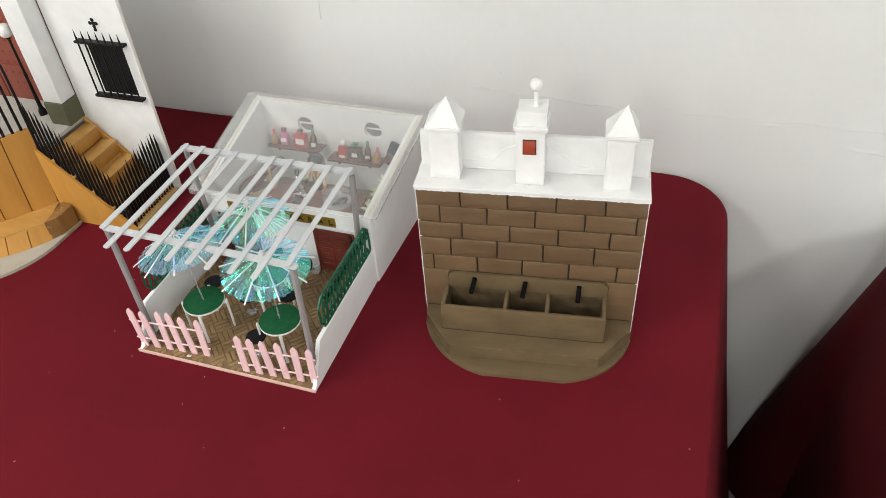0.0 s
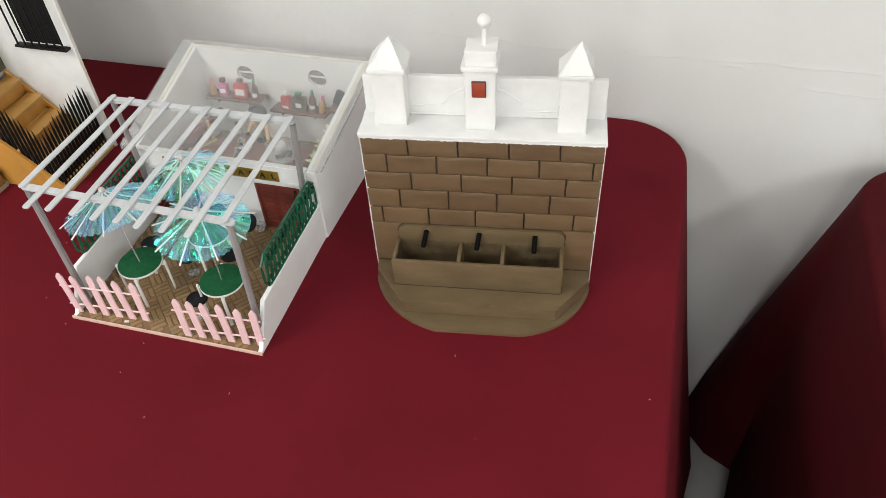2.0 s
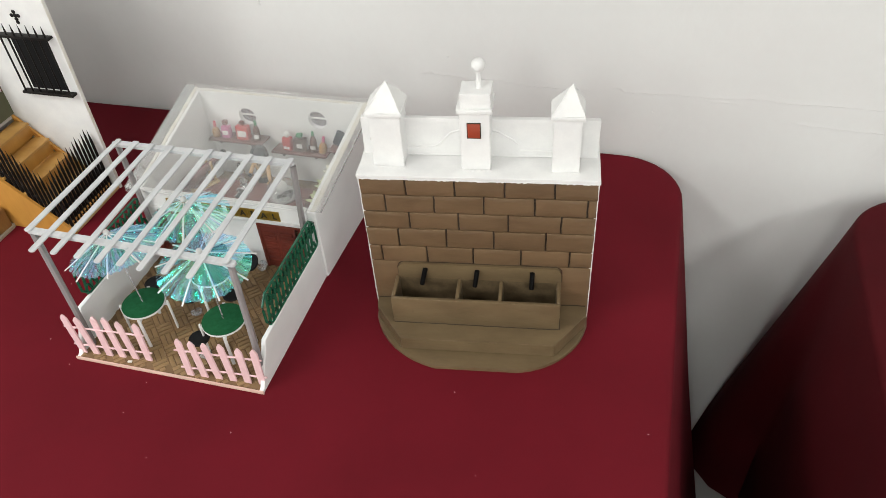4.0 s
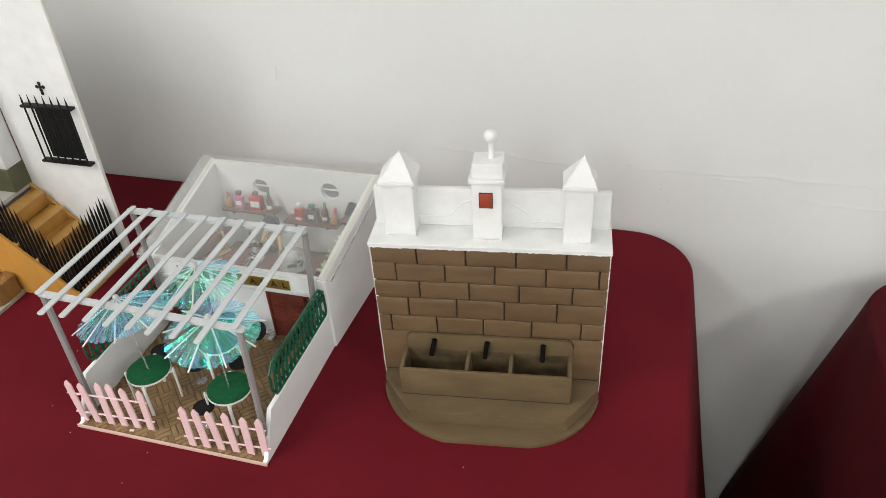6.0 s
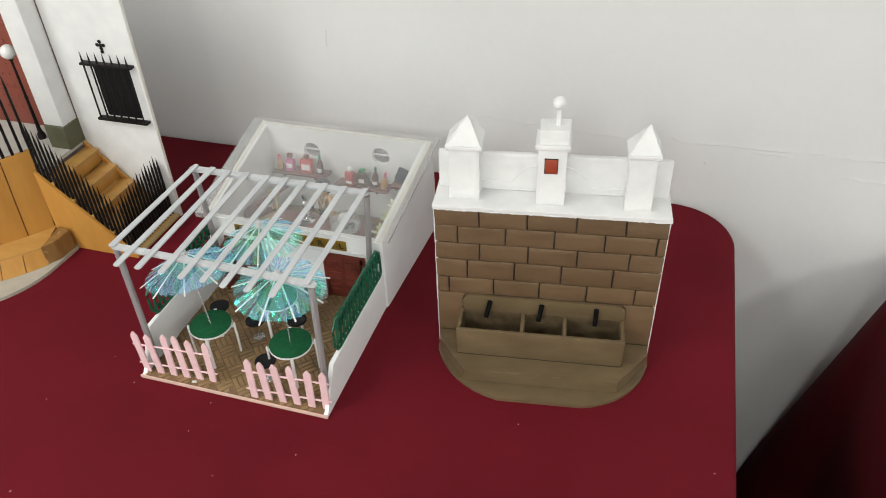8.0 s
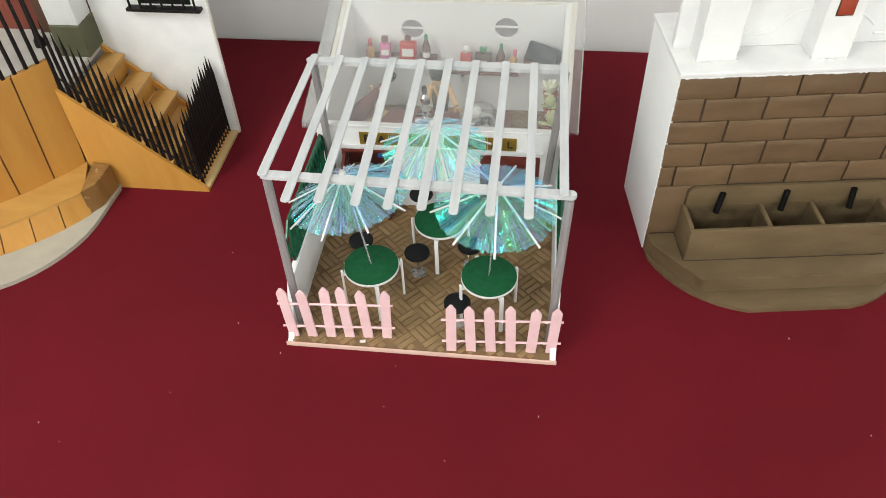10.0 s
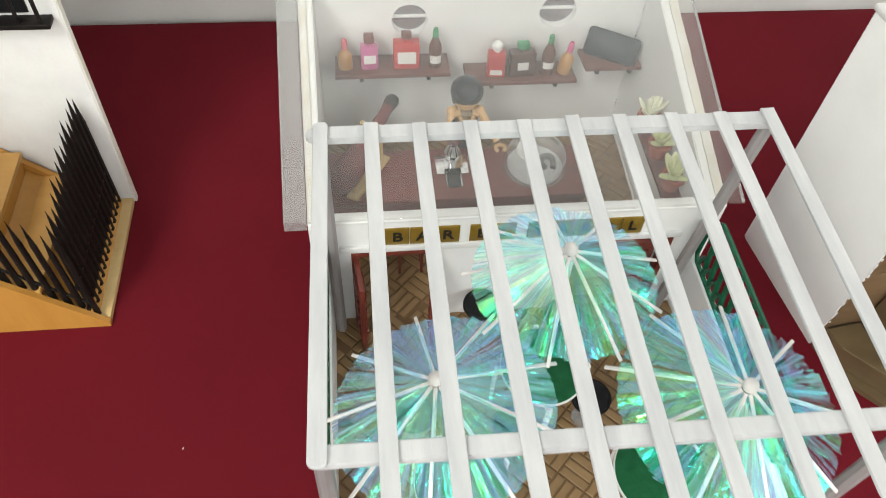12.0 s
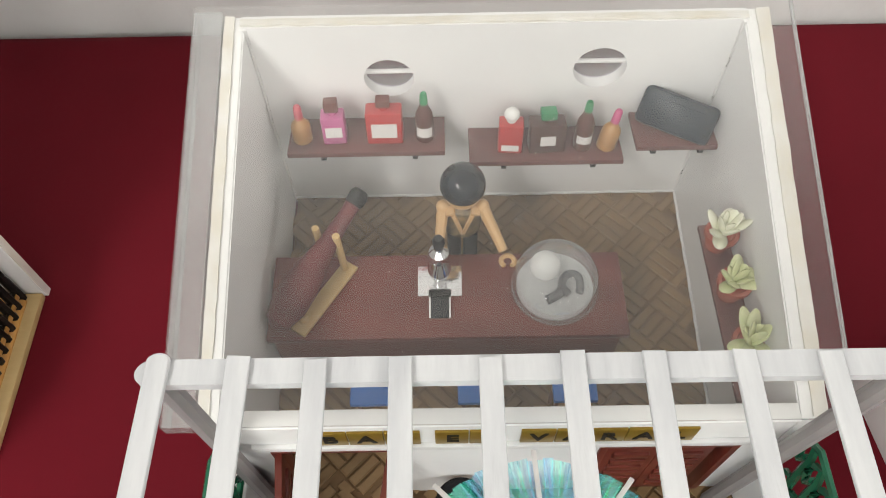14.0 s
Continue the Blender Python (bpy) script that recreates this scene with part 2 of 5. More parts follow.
M_CHROME = mat("chrome", (0.78, 0.79, 0.80), (0.7, 0.7, 0.72), 0.14, metal=1.0, bump=0.05)
M_BLUE = mat("blue_seat", (0.028, 0.19, 0.62), (0.024, 0.16, 0.54), 0.55)
M_HAM = mat("ham_maroon", (0.150, 0.026, 0.028), (0.10, 0.016, 0.018), 0.5, scale=60, fine=400, bump=0.04)
M_HAIR = mat("toy_dark", (0.005, 0.012, 0.020), None, 0.12, bump=0, spec=0.35)
M_TAN = mat("toy_tan", (0.62, 0.39, 0.19), (0.58, 0.36, 0.17), 0.4, bump=0)
M_TOYPRINT = mat("toy_print", (0.035, 0.026, 0.012), (0.33, 0.22, 0.10), 0.45, scale=330, fine=1400, bump=0)
M_LABEL = mat("paper_label", (0.78, 0.76, 0.74), None, 0.7)
M_SCREEN = mat("slate_screen", (0.007, 0.018, 0.032), (0.009, 0.022, 0.038), 0.3, scale=60, bump=0.02, spec=0.15)
M_SCREENIN = mat("screen_glass", (0.012, 0.024, 0.040), (0.010, 0.021, 0.035), 0.25, scale=40, bump=0.02, spec=0.15)
M_POT = mat("terracotta", (0.44, 0.105, 0.06), (0.34, 0.075, 0.045), 0.6)
M_LEAF = mat("pale_leaf", (0.72, 0.73, 0.46), (0.54, 0.60, 0.30), 0.45, scale=130, fine=500)
M_LEAFW = mat("cream_leaf", (0.82, 0.82, 0.70), (0.74, 0.75, 0.56), 0.45, scale=130, fine=500)
M_BONE = mat("white_ball", (0.82, 0.82, 0.80), None, 0.4)
M_SLATE = mat("grey_food", (0.022, 0.027, 0.035), (0.014, 0.017, 0.022), 0.3)
M_RIB = mat("white_rib", (0.80, 0.78, 0.76), (0.72, 0.70, 0.69), 0.4, scale=160)
M_LID = clear("acrylic_sheet", (0.98, 0.98, 0.975), 0.029)
M_PANE = clear("smoky_pane", (0.62, 0.60, 0.64), 0.13)
M_GLASS = clear("clear_plastic", (0.95, 0.965, 0.965), 0.13)
M_DISH = clear("cloudy_plastic", (0.9, 0.92, 0.92), 0.68, 0.2)
M_EDGE = clear("frosted_edge", (0.84, 0.87, 0.88), 0.24, 0.25)
M_STEM = clear("clear_stem", (0.85, 0.86, 0.88), 0.25, 0.1)
M_FOIL = [foil("iridescent_film", nm, clarity) for nm, clarity in ((227, 0.80), (227, 0.88), (230, 0.88))]
BOTTLE = {
    "amber": mat("amber_plastic", (0.48, 0.24, 0.07), None, 0.3),
    "pink": mat("pink_plastic", (0.55, 0.13, 0.30), None, 0.3),
    "red": mat("red_plastic", (0.50, 0.03, 0.03), None, 0.3),
    "brown": mat("brown_plastic", (0.11, 0.035, 0.025), None, 0.3),
    "darkbrown": mat("dark_brown_plastic", (0.085, 0.035, 0.028), None, 0.3),
    "green": mat("green_cap", (0.02, 0.25, 0.10), None, 0.35),
    "rose": mat("rose_cap", (0.60, 0.10, 0.13), None, 0.35),
    "magenta": mat("magenta_cap", (0.62, 0.10, 0.25), None, 0.35),
    "white": M_BONE,
    "cocoa": mat("cocoa_cap", (0.16, 0.05, 0.04), None, 0.4),
}


# ---- mesh helpers ----
def box(bm, x0, x1, y0, y1, z0, z1, m=None, bevel=0.0):
    g = bmesh.ops.create_cube(bm, size=1.0)
    vs = g["verts"]
    s = Matrix.Translation(((x0 + x1) / 2, (y0 + y1) / 2, (z0 + z1) / 2)) @ Matrix.Diagonal((x1 - x0, y1 - y0, z1 - z0, 1))
    bmesh.ops.transform(bm, matrix=(m @ s if m else s), verts=vs)
    if bevel:
        es = list({e for v in vs for e in v.link_edges})
        bmesh.ops.bevel(bm, geom=es, offset=bevel, segments=2, affect="EDGES", profile=0.5)
    return vs


def rod(bm, a, b, r, r2=None, seg=10):
    a, b = Vector(a), Vector(b)
    d = b - a
    m = Matrix.Translation((a + b) / 2) @ d.to_track_quat("Z", "Y").to_matrix().to_4x4()
    bmesh.ops.create_cone(bm, cap_ends=True, segments=seg, radius1=r, radius2=r if r2 is None else r2, depth=d.length, matrix=m)


def ball(bm, c, r, sx=1, sy=1, sz=1, seg=16, m=None):
    t = Matrix.Translation(c) @ Matrix.Diagonal((sx, sy, sz, 1))
    bmesh.ops.create_uvsphere(bm, u_segments=seg, v_segments=seg // 2 + 2, radius=r, matrix=(m @ t if m else t))


def lathe(bm, prof, seg=24, m=None):
    """prof: (radius, z) from the bottom up, closed at both ends."""
    rings = []
    for r, z in prof:
        rings.append([bm.verts.new((r * math.cos(k * math.tau / seg), r * math.sin(k * math.tau / seg), z)) for k in range(seg)])
    for a, b in zip(rings, rings[1:]):
        for k in range(seg):
            bm.faces.new((a[k], a[(k + 1) % seg], b[(k + 1) % seg], b[k]))
    bm.faces.new(rings[0][::-1])
    bm.faces.new(rings[-1])
    if m:
        bmesh.ops.transform(bm, matrix=m, verts=[v for r in rings for v in r])


def prism(bm, poly, z0, z1, m=None):
    """A flat outline (x, y), counter-clockwise, raised from z0 to z1."""
    lo = [bm.verts.new((x, y, z0)) for x, y in poly]
    hi = [bm.verts.new((x, y, z1)) for x, y in poly]
    n = len(poly)
    bm.faces.new(lo[::-1])
    bm.faces.new(hi)
    for k in range(n):
        bm.faces.new((lo[k], lo[(k + 1) % n], hi[(k + 1) % n], hi[k]))
    if m:
        bmesh.ops.transform(bm, matrix=m, verts=lo + hi)


def tube(bm, pts, r, seg=8, closed=False):
    pts = [Vector(p) for p in pts]
    n = len(pts)
    rings = []
    for i, p in enumerate(pts):
        if closed:
            d = pts[(i + 1) % n] - pts[i - 1]
        else:
            d = pts[min(i + 1, n - 1)] - pts[max(i - 1, 0)]
        q = d.to_track_quat("Z", "Y")
        rings.append([bm.verts.new(p + q @ Vector((r * math.cos(k * math.tau / seg), r * math.sin(k * math.tau / seg), 0))) for k in range(seg)])
    pairs = list(zip(rings, rings[1:])) + ([(rings[-1], rings[0])] if closed else [])
    for a, b in pairs:
        for k in range(seg):
            bm.faces.new((a[k], a[(k + 1) % seg], b[(k + 1) % seg], b[k]))
    if not closed:
        bm.faces.new(rings[0][::-1])
        bm.faces.new(rings[-1])


def rough_up(bm, amount, freq=60.0):
    """Uneven hand-made surface."""
    for v in bm.verts:
        v.co += noise.noise_vector(v.co * freq) * amount


def mesh_of(name, bm, material, smooth=35.0):
    bmesh.ops.recalc_face_normals(bm, faces=bm.faces)
    me = bpy.data.meshes.new(name)
    bm.to_mesh(me)
    bm.free()
    for mm in (material if isinstance(material, (list, tuple)) else [material]):
        me.materials.append(mm)
    if smooth:
        me.polygons.foreach_set("use_smooth", [True] * len(me.polygons))
        me.set_sharp_from_angle(angle=radians(smooth))
    return me


def thing(name, label, category, at=(0, 0, 0), rz=0.0, group="", kind=""):
    ob = new(name)
    ob.empty_display_size = 0.02
    ob.matrix_basis = pose(*at, 0, 0, rz)
    return tagged(ob, label, category, group, kind)


def part(name, bm, material, parent, label="", smooth=35.0):
    ob = new(name, mesh_of(name, bm, material, smooth) if bm else None)
    ob.parent = parent
    if label:
        tagged(ob, label)
    return ob


def solid(name, bm, material, label, category, group="", kind="", smooth=35.0):
    return tagged(new(name, mesh_of(name, bm, material, smooth)), label, category, group, kind)


def share(name, me, parent, m):
    ob = new(name, me)
    ob.parent = parent
    ob.matrix_basis = m
    return ob


# ---- room ----
def slab(name, x0, x1, y0, y1, z0, z1, material, label, category):
    bm = bmesh.new()
    box(bm, x0, x1, y0, y1, z0, z1)
    return solid(name, bm, material, label, category, kind="structure", smooth=0)


X0, X1, Y0 = -3.2, 3.6, -4.2
wall_n = slab("wall_north", X0, X1, WALL_Y, WALL_Y + 0.12, FLOOR_Z, CEIL_Z, M_WALL, "white plastered wall with a faint horizontal crack", "wall")
slab("wall_south", X0, X1, Y0 - 0.12, Y0, FLOOR_Z, CEIL_Z, M_WALL, "plain white plastered wall", "wall")
slab("wall_west", X0 - 0.12, X0, Y0 - 0.12, WALL_Y + 0.12, FLOOR_Z, CEIL_Z, M_WALL, "plain white plastered wall", "wall")
slab("wall_east", X1, X1 + 0.12, Y0 - 0.12, WALL_Y + 0.12, FLOOR_Z, CEIL_Z, M_WALL, "plain white plastered wall", "wall")
slab("floor", X0 - 0.12, X1 + 0.12, Y0 - 0.12, WALL_Y + 0.12, FLOOR_Z - 0.1, FLOOR_Z, M_FLOOR, "pale grey tiled floor", "floor")
slab("ceiling", X0 - 0.12, X1 + 0.12, Y0 - 0.12, WALL_Y + 0.12, CEIL_Z, CEIL_Z + 0.1, M_CEIL, "plain white ceiling", "ceiling")


def wall_crack(pts, w, name="crack"):
    """A thin raised lip of plaster along the wall."""
    bm = bmesh.new()
    rnd = random.Random(5)
    fine = []
    for (xa, za), (xb, zb) in zip(pts, pts[1:]):
        n = max(2, int((xb - xa) / 0.006))
        for k in range(n):
            f = k / n
            fine.append((xa + (xb - xa) * f, za + (zb - za) * f + rnd.uniform(-0.0009, 0.0009)))
    fine.append(pts[-1])
    rows = []
    for i, (x, z) in enumerate(fine):
        h = w
        fade = min(1.0, min(x - fine[0][0], fine[-1][0] - x) / 0.03)
        h *= 0.3 + 0.7 * fade
        rows.append([bm.verts.new((x, WALL_Y + 0.0001, z + h)), bm.verts.new((x, WALL_Y + 0.0001 - 0.0007 * fade * (0.85 + 0.2 * math.sin(x * 40) * math.sin(x * 91)), z + 0.0006)), bm.verts.new((x, WALL_Y + 0.0004, z - 0.0006))])
    for a, b in zip(rows, rows[1:]):
        for k in range(2):
            bm.faces.new((a[k], a[k + 1], b[k + 1], b[k]))
    return part(name, bm, M_WALL, wall_n, "raised crack in the plaster")


wall_crack([(0.279, 0.108), (0.289, 0.1055), (0.303, 0.1075), (0.317, 0.1085), (0.340, 0.1065), (0.362, 0.1045), (0.385, 0.1075), (0.410, 0.106), (0.436, 0.103), (0.470, 0.100), (0.500, 0.1005), (0.531, 0.0985), (0.560, 0.1)], 0.009)
wall_crack([(0.574, 0.1085), (0.5845, 0.107), (0.60, 0.1025), (0.640, 0.1035), (0.665, 0.106), (0.707, 0.1045), (0.738, 0.106), (0.790, 0.1085), (0.81, 0.106), (0.83, 0.1045), (0.86, 0.1075), (0.92, 0.1065), (1.1, 0.103)], 0.010)
wall_crack([(0.69, 0.1005), (0.72, 0.0985), (0.75, 0.0985), (0.775, 0.0965)], 0.004)
wall_crack([(0.819, 0.073), (0.845, 0.0735), (0.872, 0.072), (0.92, 0.0705), (1.1, 0.066)], 0.007)
for bx, bz, bs in ((0.3313, 0.1393, 0.0014), (0.6412, 0.0734, 0.0016), (0.2762, 0.189, 0.0009), (0.2770, 0.139, 0.0012), (0.41, 0.088, 0.0010), (0.655, 0.052, 0.0014), (0.70, 0.071, 0.0009)):
    bm = bmesh.new()
    ball(bm, (bx, WALL_Y, bz), bs, 1.2, 0.6, 1, 8)
    rough_up(bm, 0.0005, 300)
    part("plaster_blob", bm, M_WALL, wall_n)
for x, z0, z1, w in ((0.0325, 0.205, 0.233, 0.0014),):
    bm = bmesh.new()
    tube(bm, [(x + 0.002 * (k / 8) ** 2, WALL_Y, z0 + (z1 - z0) * k / 8) for k in range(9)], w, 6)
    ball(bm, (x, WALL_Y, z0 + 0.001), w * 1.5, 1, 0.7, 1.5, 8)
    rough_up(bm, 0.0006, 200)
    part("plaster_drip", bm, M_WALL, wall_n, "dried drip of paint")

# ---- tables with cloth ----
def outline(x0, x1, y0, y1, r, n=10, step=0.05):
    """Rounded rectangle as (point, outward normal), counter-clockwise."""
    pts = []
    for cx, cy, a0 in ((x1 - r, y0 + r, -90), (x1 - r, y1 - r, 0), (x0 + r, y1 - r, 90), (x0 + r, y0 + r, 180)):
        for k in range(n + 1):
            a = radians(a0 + 90 * k / n)
            pts.append((Vector((cx + r * math.cos(a), cy + r * math.sin(a))), Vector((math.cos(a), math.sin(a)))))
    out = []
    for (p, n1), (q, n2) in zip(pts, pts[1:] + pts[:1]):
        k = max(1, int((q - p).length / step))
        for i in range(k):
            f = i / k
            out.append((p.lerp(q, f), n1.lerp(n2, f).normalized()))
    return out


def draped_table(x0, x1, y0, y1, r, flare, side, seed, cloth, label):
    top = thing("folding_table", "long folding table hidden under its cloth", "table", ((x0 + x1) / 2, (y0 + y1) / 2, FLOOR_Z))
    bm = bmesh.new()
    hx, hy = (x1 - x0) / 2 - 0.05, (y1 - y0) / 2 - 0.02
    prism(bm, [(p.x, p.y) for p, _ in outline(-hx, hx, -hy, hy, r - 0.012)], 0.715, 0.744)
    part("tabletop", bm, M_CEIL, top)
    for sx in (-1, 1):
        for sy in (-1, 1):
            bm = bmesh.new()
            rod(bm, (sx * (hx - 0.15), sy * (hy - 0.1), 0), (sx * (hx - 0.15), sy * (hy - 0.1), 0.715), 0.014)
            part("leg", bm, M_POST, top)
    rnd = random.Random(seed)
    ph = [rnd.uniform(0, 6.28) for _ in range(6)]
    ring = outline(x0, x1, y0, y1, r)
    bm = bmesh.new()
    rows = []
    fil = 0.009
    for k in range(5):
        a = radians(90 * k / 4)
        rows.append([(p + nn * (-fil + fil * math.sin(a)), -fil + fil * math.cos(a)) for p, nn in ring])
    for k in range(1, 13):
        f = k / 12
        row, s = [], 0.0
        for i, (p, nn) in enumerate(ring):
            s = p.x * 1.7 + p.y * 2.3
            fold = (math.sin(s * 9 + ph[0]) * 0.5 + math.sin(s * 17 + ph[1]) * 0.3 + math.sin(s * 4 + ph[2]) * 0.4)
            off = (side + (flare - side) * (2 * abs(nn.x * nn.y)) ** 0.8) * f + 0.016 * fold * f * f
            q = p + nn * off
            q.y = min(q.y, WALL_Y - 0.006)
            row.append((q, -fil - f * (0.70 - fil)))
        rows.append(row)
    # the end of the table is slightly out of square
    skew = lambda x, y: x + -0.004 * (y - 0.2) * min(1.0, max(0.0, (x - 0.2) / 0.5)) * (x0 < 0)
    vr = [[bm.verts.new((skew(q.x, q.y), q.y, z)) for q, z in row] for row in rows]
    n = len(ring)
    for a, b in zip(vr, vr[1:]):
        for k in range(n):
            bm.faces.new((a[k], a[(k + 1) % n], b[(k + 1) % n], b[k]))
    # flat top: shrink the ring inwards in steps, then close it
    inner = vr[0]
    cx, cy = (x0 + x1) / 2, (y0 + y1) / 2
    for f in (0.98, 0.9, 0.7, 0.4):
        nxt = [bm.verts.new((cx + (skew(p.x, p.y) + nn.x * -fil - cx) * f, cy + (p.y + nn.y * -fil - cy) * f, 0.0)) for p, nn in ring]
        for k in range(n):
            bm.faces.new((inner[(k + 1) % n], inner[k], nxt[k], nxt[(k + 1) % n]))
        inner = nxt
    bm.faces.new(inner)
    return solid("tablecloth", bm, cloth, label, "tablecloth", smooth=60)


draped_table(-1.15, 0.7010, -0.30, 0.5485, 0.095, 0.130, 0.122, 3, M_CLOTH, "burgundy cloth draped over the long table")
# the next table's cloth has its shade painted in
draped_table(0.92, 2.4, -0.30, 0.512, 0.10, 0.165, 0.036, 8, M_CLOTH_SHADED, "burgundy cloth hanging from the next table, shade painted into its colour")

rnd = random.Random(21)
bm = bmesh.new()
for k in range(22):
    lx, ly = rnd.uniform(-0.2, 0.68), rnd.uniform(-0.25, 0.14)
    if -0.01 < lx < 0.26 and ly > -0.01:
        continue
    if lx > 0.33 and ly > 0.05:
        continue
    a, l = rnd.uniform(0, 3.14), rnd.uniform(0.0004, 0.0010)
    box(bm, -l, l, -0.00025, 0.00025, 0.0002, 0.0006, pose(lx, ly, 0, 0, 0, math.degrees(a)))
solid("lint", bm, M_LINT, "tiny specks of pale lint on the cloth", "lint", kind="stuff", smooth=0)


# ---- model of a fountain ----
def arc3(a, b, c, n, t0=0.0, t1=1.0):
    """Points on the circle through a, b, c; t 0 to 1 runs from a to c."""
    ax, ay, bx, by, cx, cy = *a, *b, *c
    d = 2 * (ax * (by - cy) + bx * (cy - ay) + cx * (ay - by))
    ux = ((ax**2 + ay**2) * (by - cy) + (bx**2 + by**2) * (cy - ay) + (cx**2 + cy**2) * (ay - by)) / d
    uy = ((ax**2 + ay**2) * (cx - bx) + (bx**2 + by**2) * (ax - cx) + (cx**2 + cy**2) * (bx - ax)) / d
    r = math.hypot(ax - ux, ay - uy)
    a0, a1 = math.atan2(ay - uy, ax - ux), math.atan2(cy - uy, cx - ux)
    ab = math.atan2(by - uy, bx - ux)
    while a1 < a0:
        a1 += math.tau
    while ab < a0:
        ab += math.tau
    if ab > a1:
        a1 -= math.tau
    return [(ux + r * math.cos(a0 + (a1 - a0) * (t0 + (t1 - t0) * k / n)), uy + r * math.sin(a0 + (a1 - a0) * (t0 + (t1 - t0) * k / n))) for k in range(n + 1)]


FW, FD, FH = 0.2575, 0.098, 0.2072
fountain = thing("model_fountain", "scale model of a brown brick fountain with white towers", "model fountain", (0.3388, 0.1545, 0), 7.8)
bm = bmesh.new()
box(bm, 0.002, FW - 0.002, 0.0022, FD, 0, FH, bevel=0.0008)
wall_block = part("wall_block", bm, [M_JOINT], fountain, "dark joints of the brick front")
for x0, x1 in ((-0.001, 0.002), (FW - 0.002, FW + 0.001)):
    bm = bmesh.new()
    box(bm, x0, x1, 0.0012, FD + 0.001, 0, FH, bevel=0.0006)
    part("side_board", bm, M_BOARD, fountain, "white painted side")
bm = bmesh.new()
box(bm, 0, FW, FD, FD + 0.003, 0, FH)
part("back_board", bm, M_BOARD, fountain)

# five courses of proud bricks and a plain lowest course
rnd = random.Random(4)
zs = [FH - 0.0003, 0.1836, 0.1592, 0.1351, 0.1083, 0.0841]
cuts = [(0, 0.0509, 0.1045, 0.1592, 0.2125, FW), (0, 0.0257, 0.0809, 0.1360, 0.1916, 0.2481, FW), (0, 0.0513, 0.1072, 0.1628, 0.2207, FW),
        (0, 0.0367, 0.0918, 0.1462, 0.2049, FW), (0, 0.0145, 0.0677, 0.1221, 0.1769, 0.2322, FW)]
for row, cut in enumerate(cuts):
    for a, b in zip(cut, cut[1:]):
        bm = bmesh.new()
        g, h = 0.0009, 0.0005
        box(bm, a + (g if a else 0), b - (g if b < FW else 0), rnd.uniform(-0.0003, 0.0007), 0.0056, zs[row + 1] + h + rnd.uniform(-0.0003, 0.0003), zs[row] - h + rnd.uniform(-0.0003, 0.0003), bevel=0.0008)
        bmesh.ops.subdivide_edges(bm, edges=[e for e in bm.edges if e.calc_length() > 0.012], cuts=3, use_grid_fill=True)
        rough_up(bm, 0.0007, 75)
        part("brick", bm, M_BRICK, wall_block)
bm = bmesh.new()
box(bm, 0.0, FW, 0.0006, 0.0052, 0.0, zs[-1] - 0.0006, bevel=0.0006)
part("plain_course", bm, M_BRICK, fountain, "smooth brown lowest course")
for k in range(240):
    bm = bmesh.new() if k == 0 else bm
    side = -0.0005 if k % 2 else FW + 0.0002
    ball(bm, (side, rnd.uniform(0, 0.002), rnd.uniform(0.03, FH)), rnd.uniform(0.0003, 0.0008), 1, 0.7, rnd.uniform(1.5, 4.5), 6)
tagged(part("paint_crumbs", bm, M_WHITE, fountain, "crumbs of white paint along the edges"), kind="stuff")

# splash panel, taps, basin
bm = bmesh.new()
pp = [(0.0315, 0.05), (0.2245, 0.05)] + [(0.2245 - 0.009 + 0.009 * math.cos(radians(a)), 0.0745 + 0.009 * math.sin(radians(a))) for a in range(0, 91, 15)] + [(0.0405 + 0.009 * math.cos(radians(a)), 0.0745 + 0.009 * math.sin(radians(a))) for a in range(90, 181, 15)]
prism(bm, pp, -0.003, 0.001, Matrix(((1, 0, 0, 0), (0, 0, 1, 0), (0, 1, 0, 0), (0, 0, 0, 1))))
part("splash_panel", bm, M_STONE, fountain, "rounded olive-brown panel behind the basin")
for tx, lean in ((0.0647, 0.0045), (0.1265, 0.003), (0.1908, 0.0005)):
    bm = bmesh.new()
    rod(bm, (tx, -0.0040, 0.0778), (tx - lean, -0.0095, 0.0570), 0.0029, seg=14)
    rod(bm, (tx, 0.001, 0.0752), (tx, -0.0048, 0.0757), 0.0027, seg=14)
    part("spout", bm, M_PIPE, fountain, "short black spout pipe")
BX0, BX1, BY, BH = 0.0280, 0.2240, -0.0405, 0.0622
t = 0.0042
for x0, x1, y0, y1, z0, z1, nm in ((BX0, BX1, BY, BY + t, 0.02, BH, "basin_front"), (BX0, BX0 + t, BY + t, -0.001, 0.02, BH, "basin_side"), (BX1 - t, BX1, BY + t, -0.001, 0.02, BH, "basin_side"),
                                   (0.1030, 0.1070, BY + t, -0.003, 0.022, BH - 0.0008, "divider"), (0.1530, 0.1570, BY + t, -0.003, 0.022, BH - 0.0008, "divider")):
    bm = bmesh.new()
    box(bm, x0, x1, y0, y1, z0, z1, bevel=0.0007)
    rough_up(bm, 0.0005, 70)
    part(nm, bm, M_STONE, fountain)
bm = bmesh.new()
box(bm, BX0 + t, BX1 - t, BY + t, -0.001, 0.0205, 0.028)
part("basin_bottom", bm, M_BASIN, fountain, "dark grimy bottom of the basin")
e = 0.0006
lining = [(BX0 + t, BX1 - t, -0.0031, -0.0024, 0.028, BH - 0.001)]
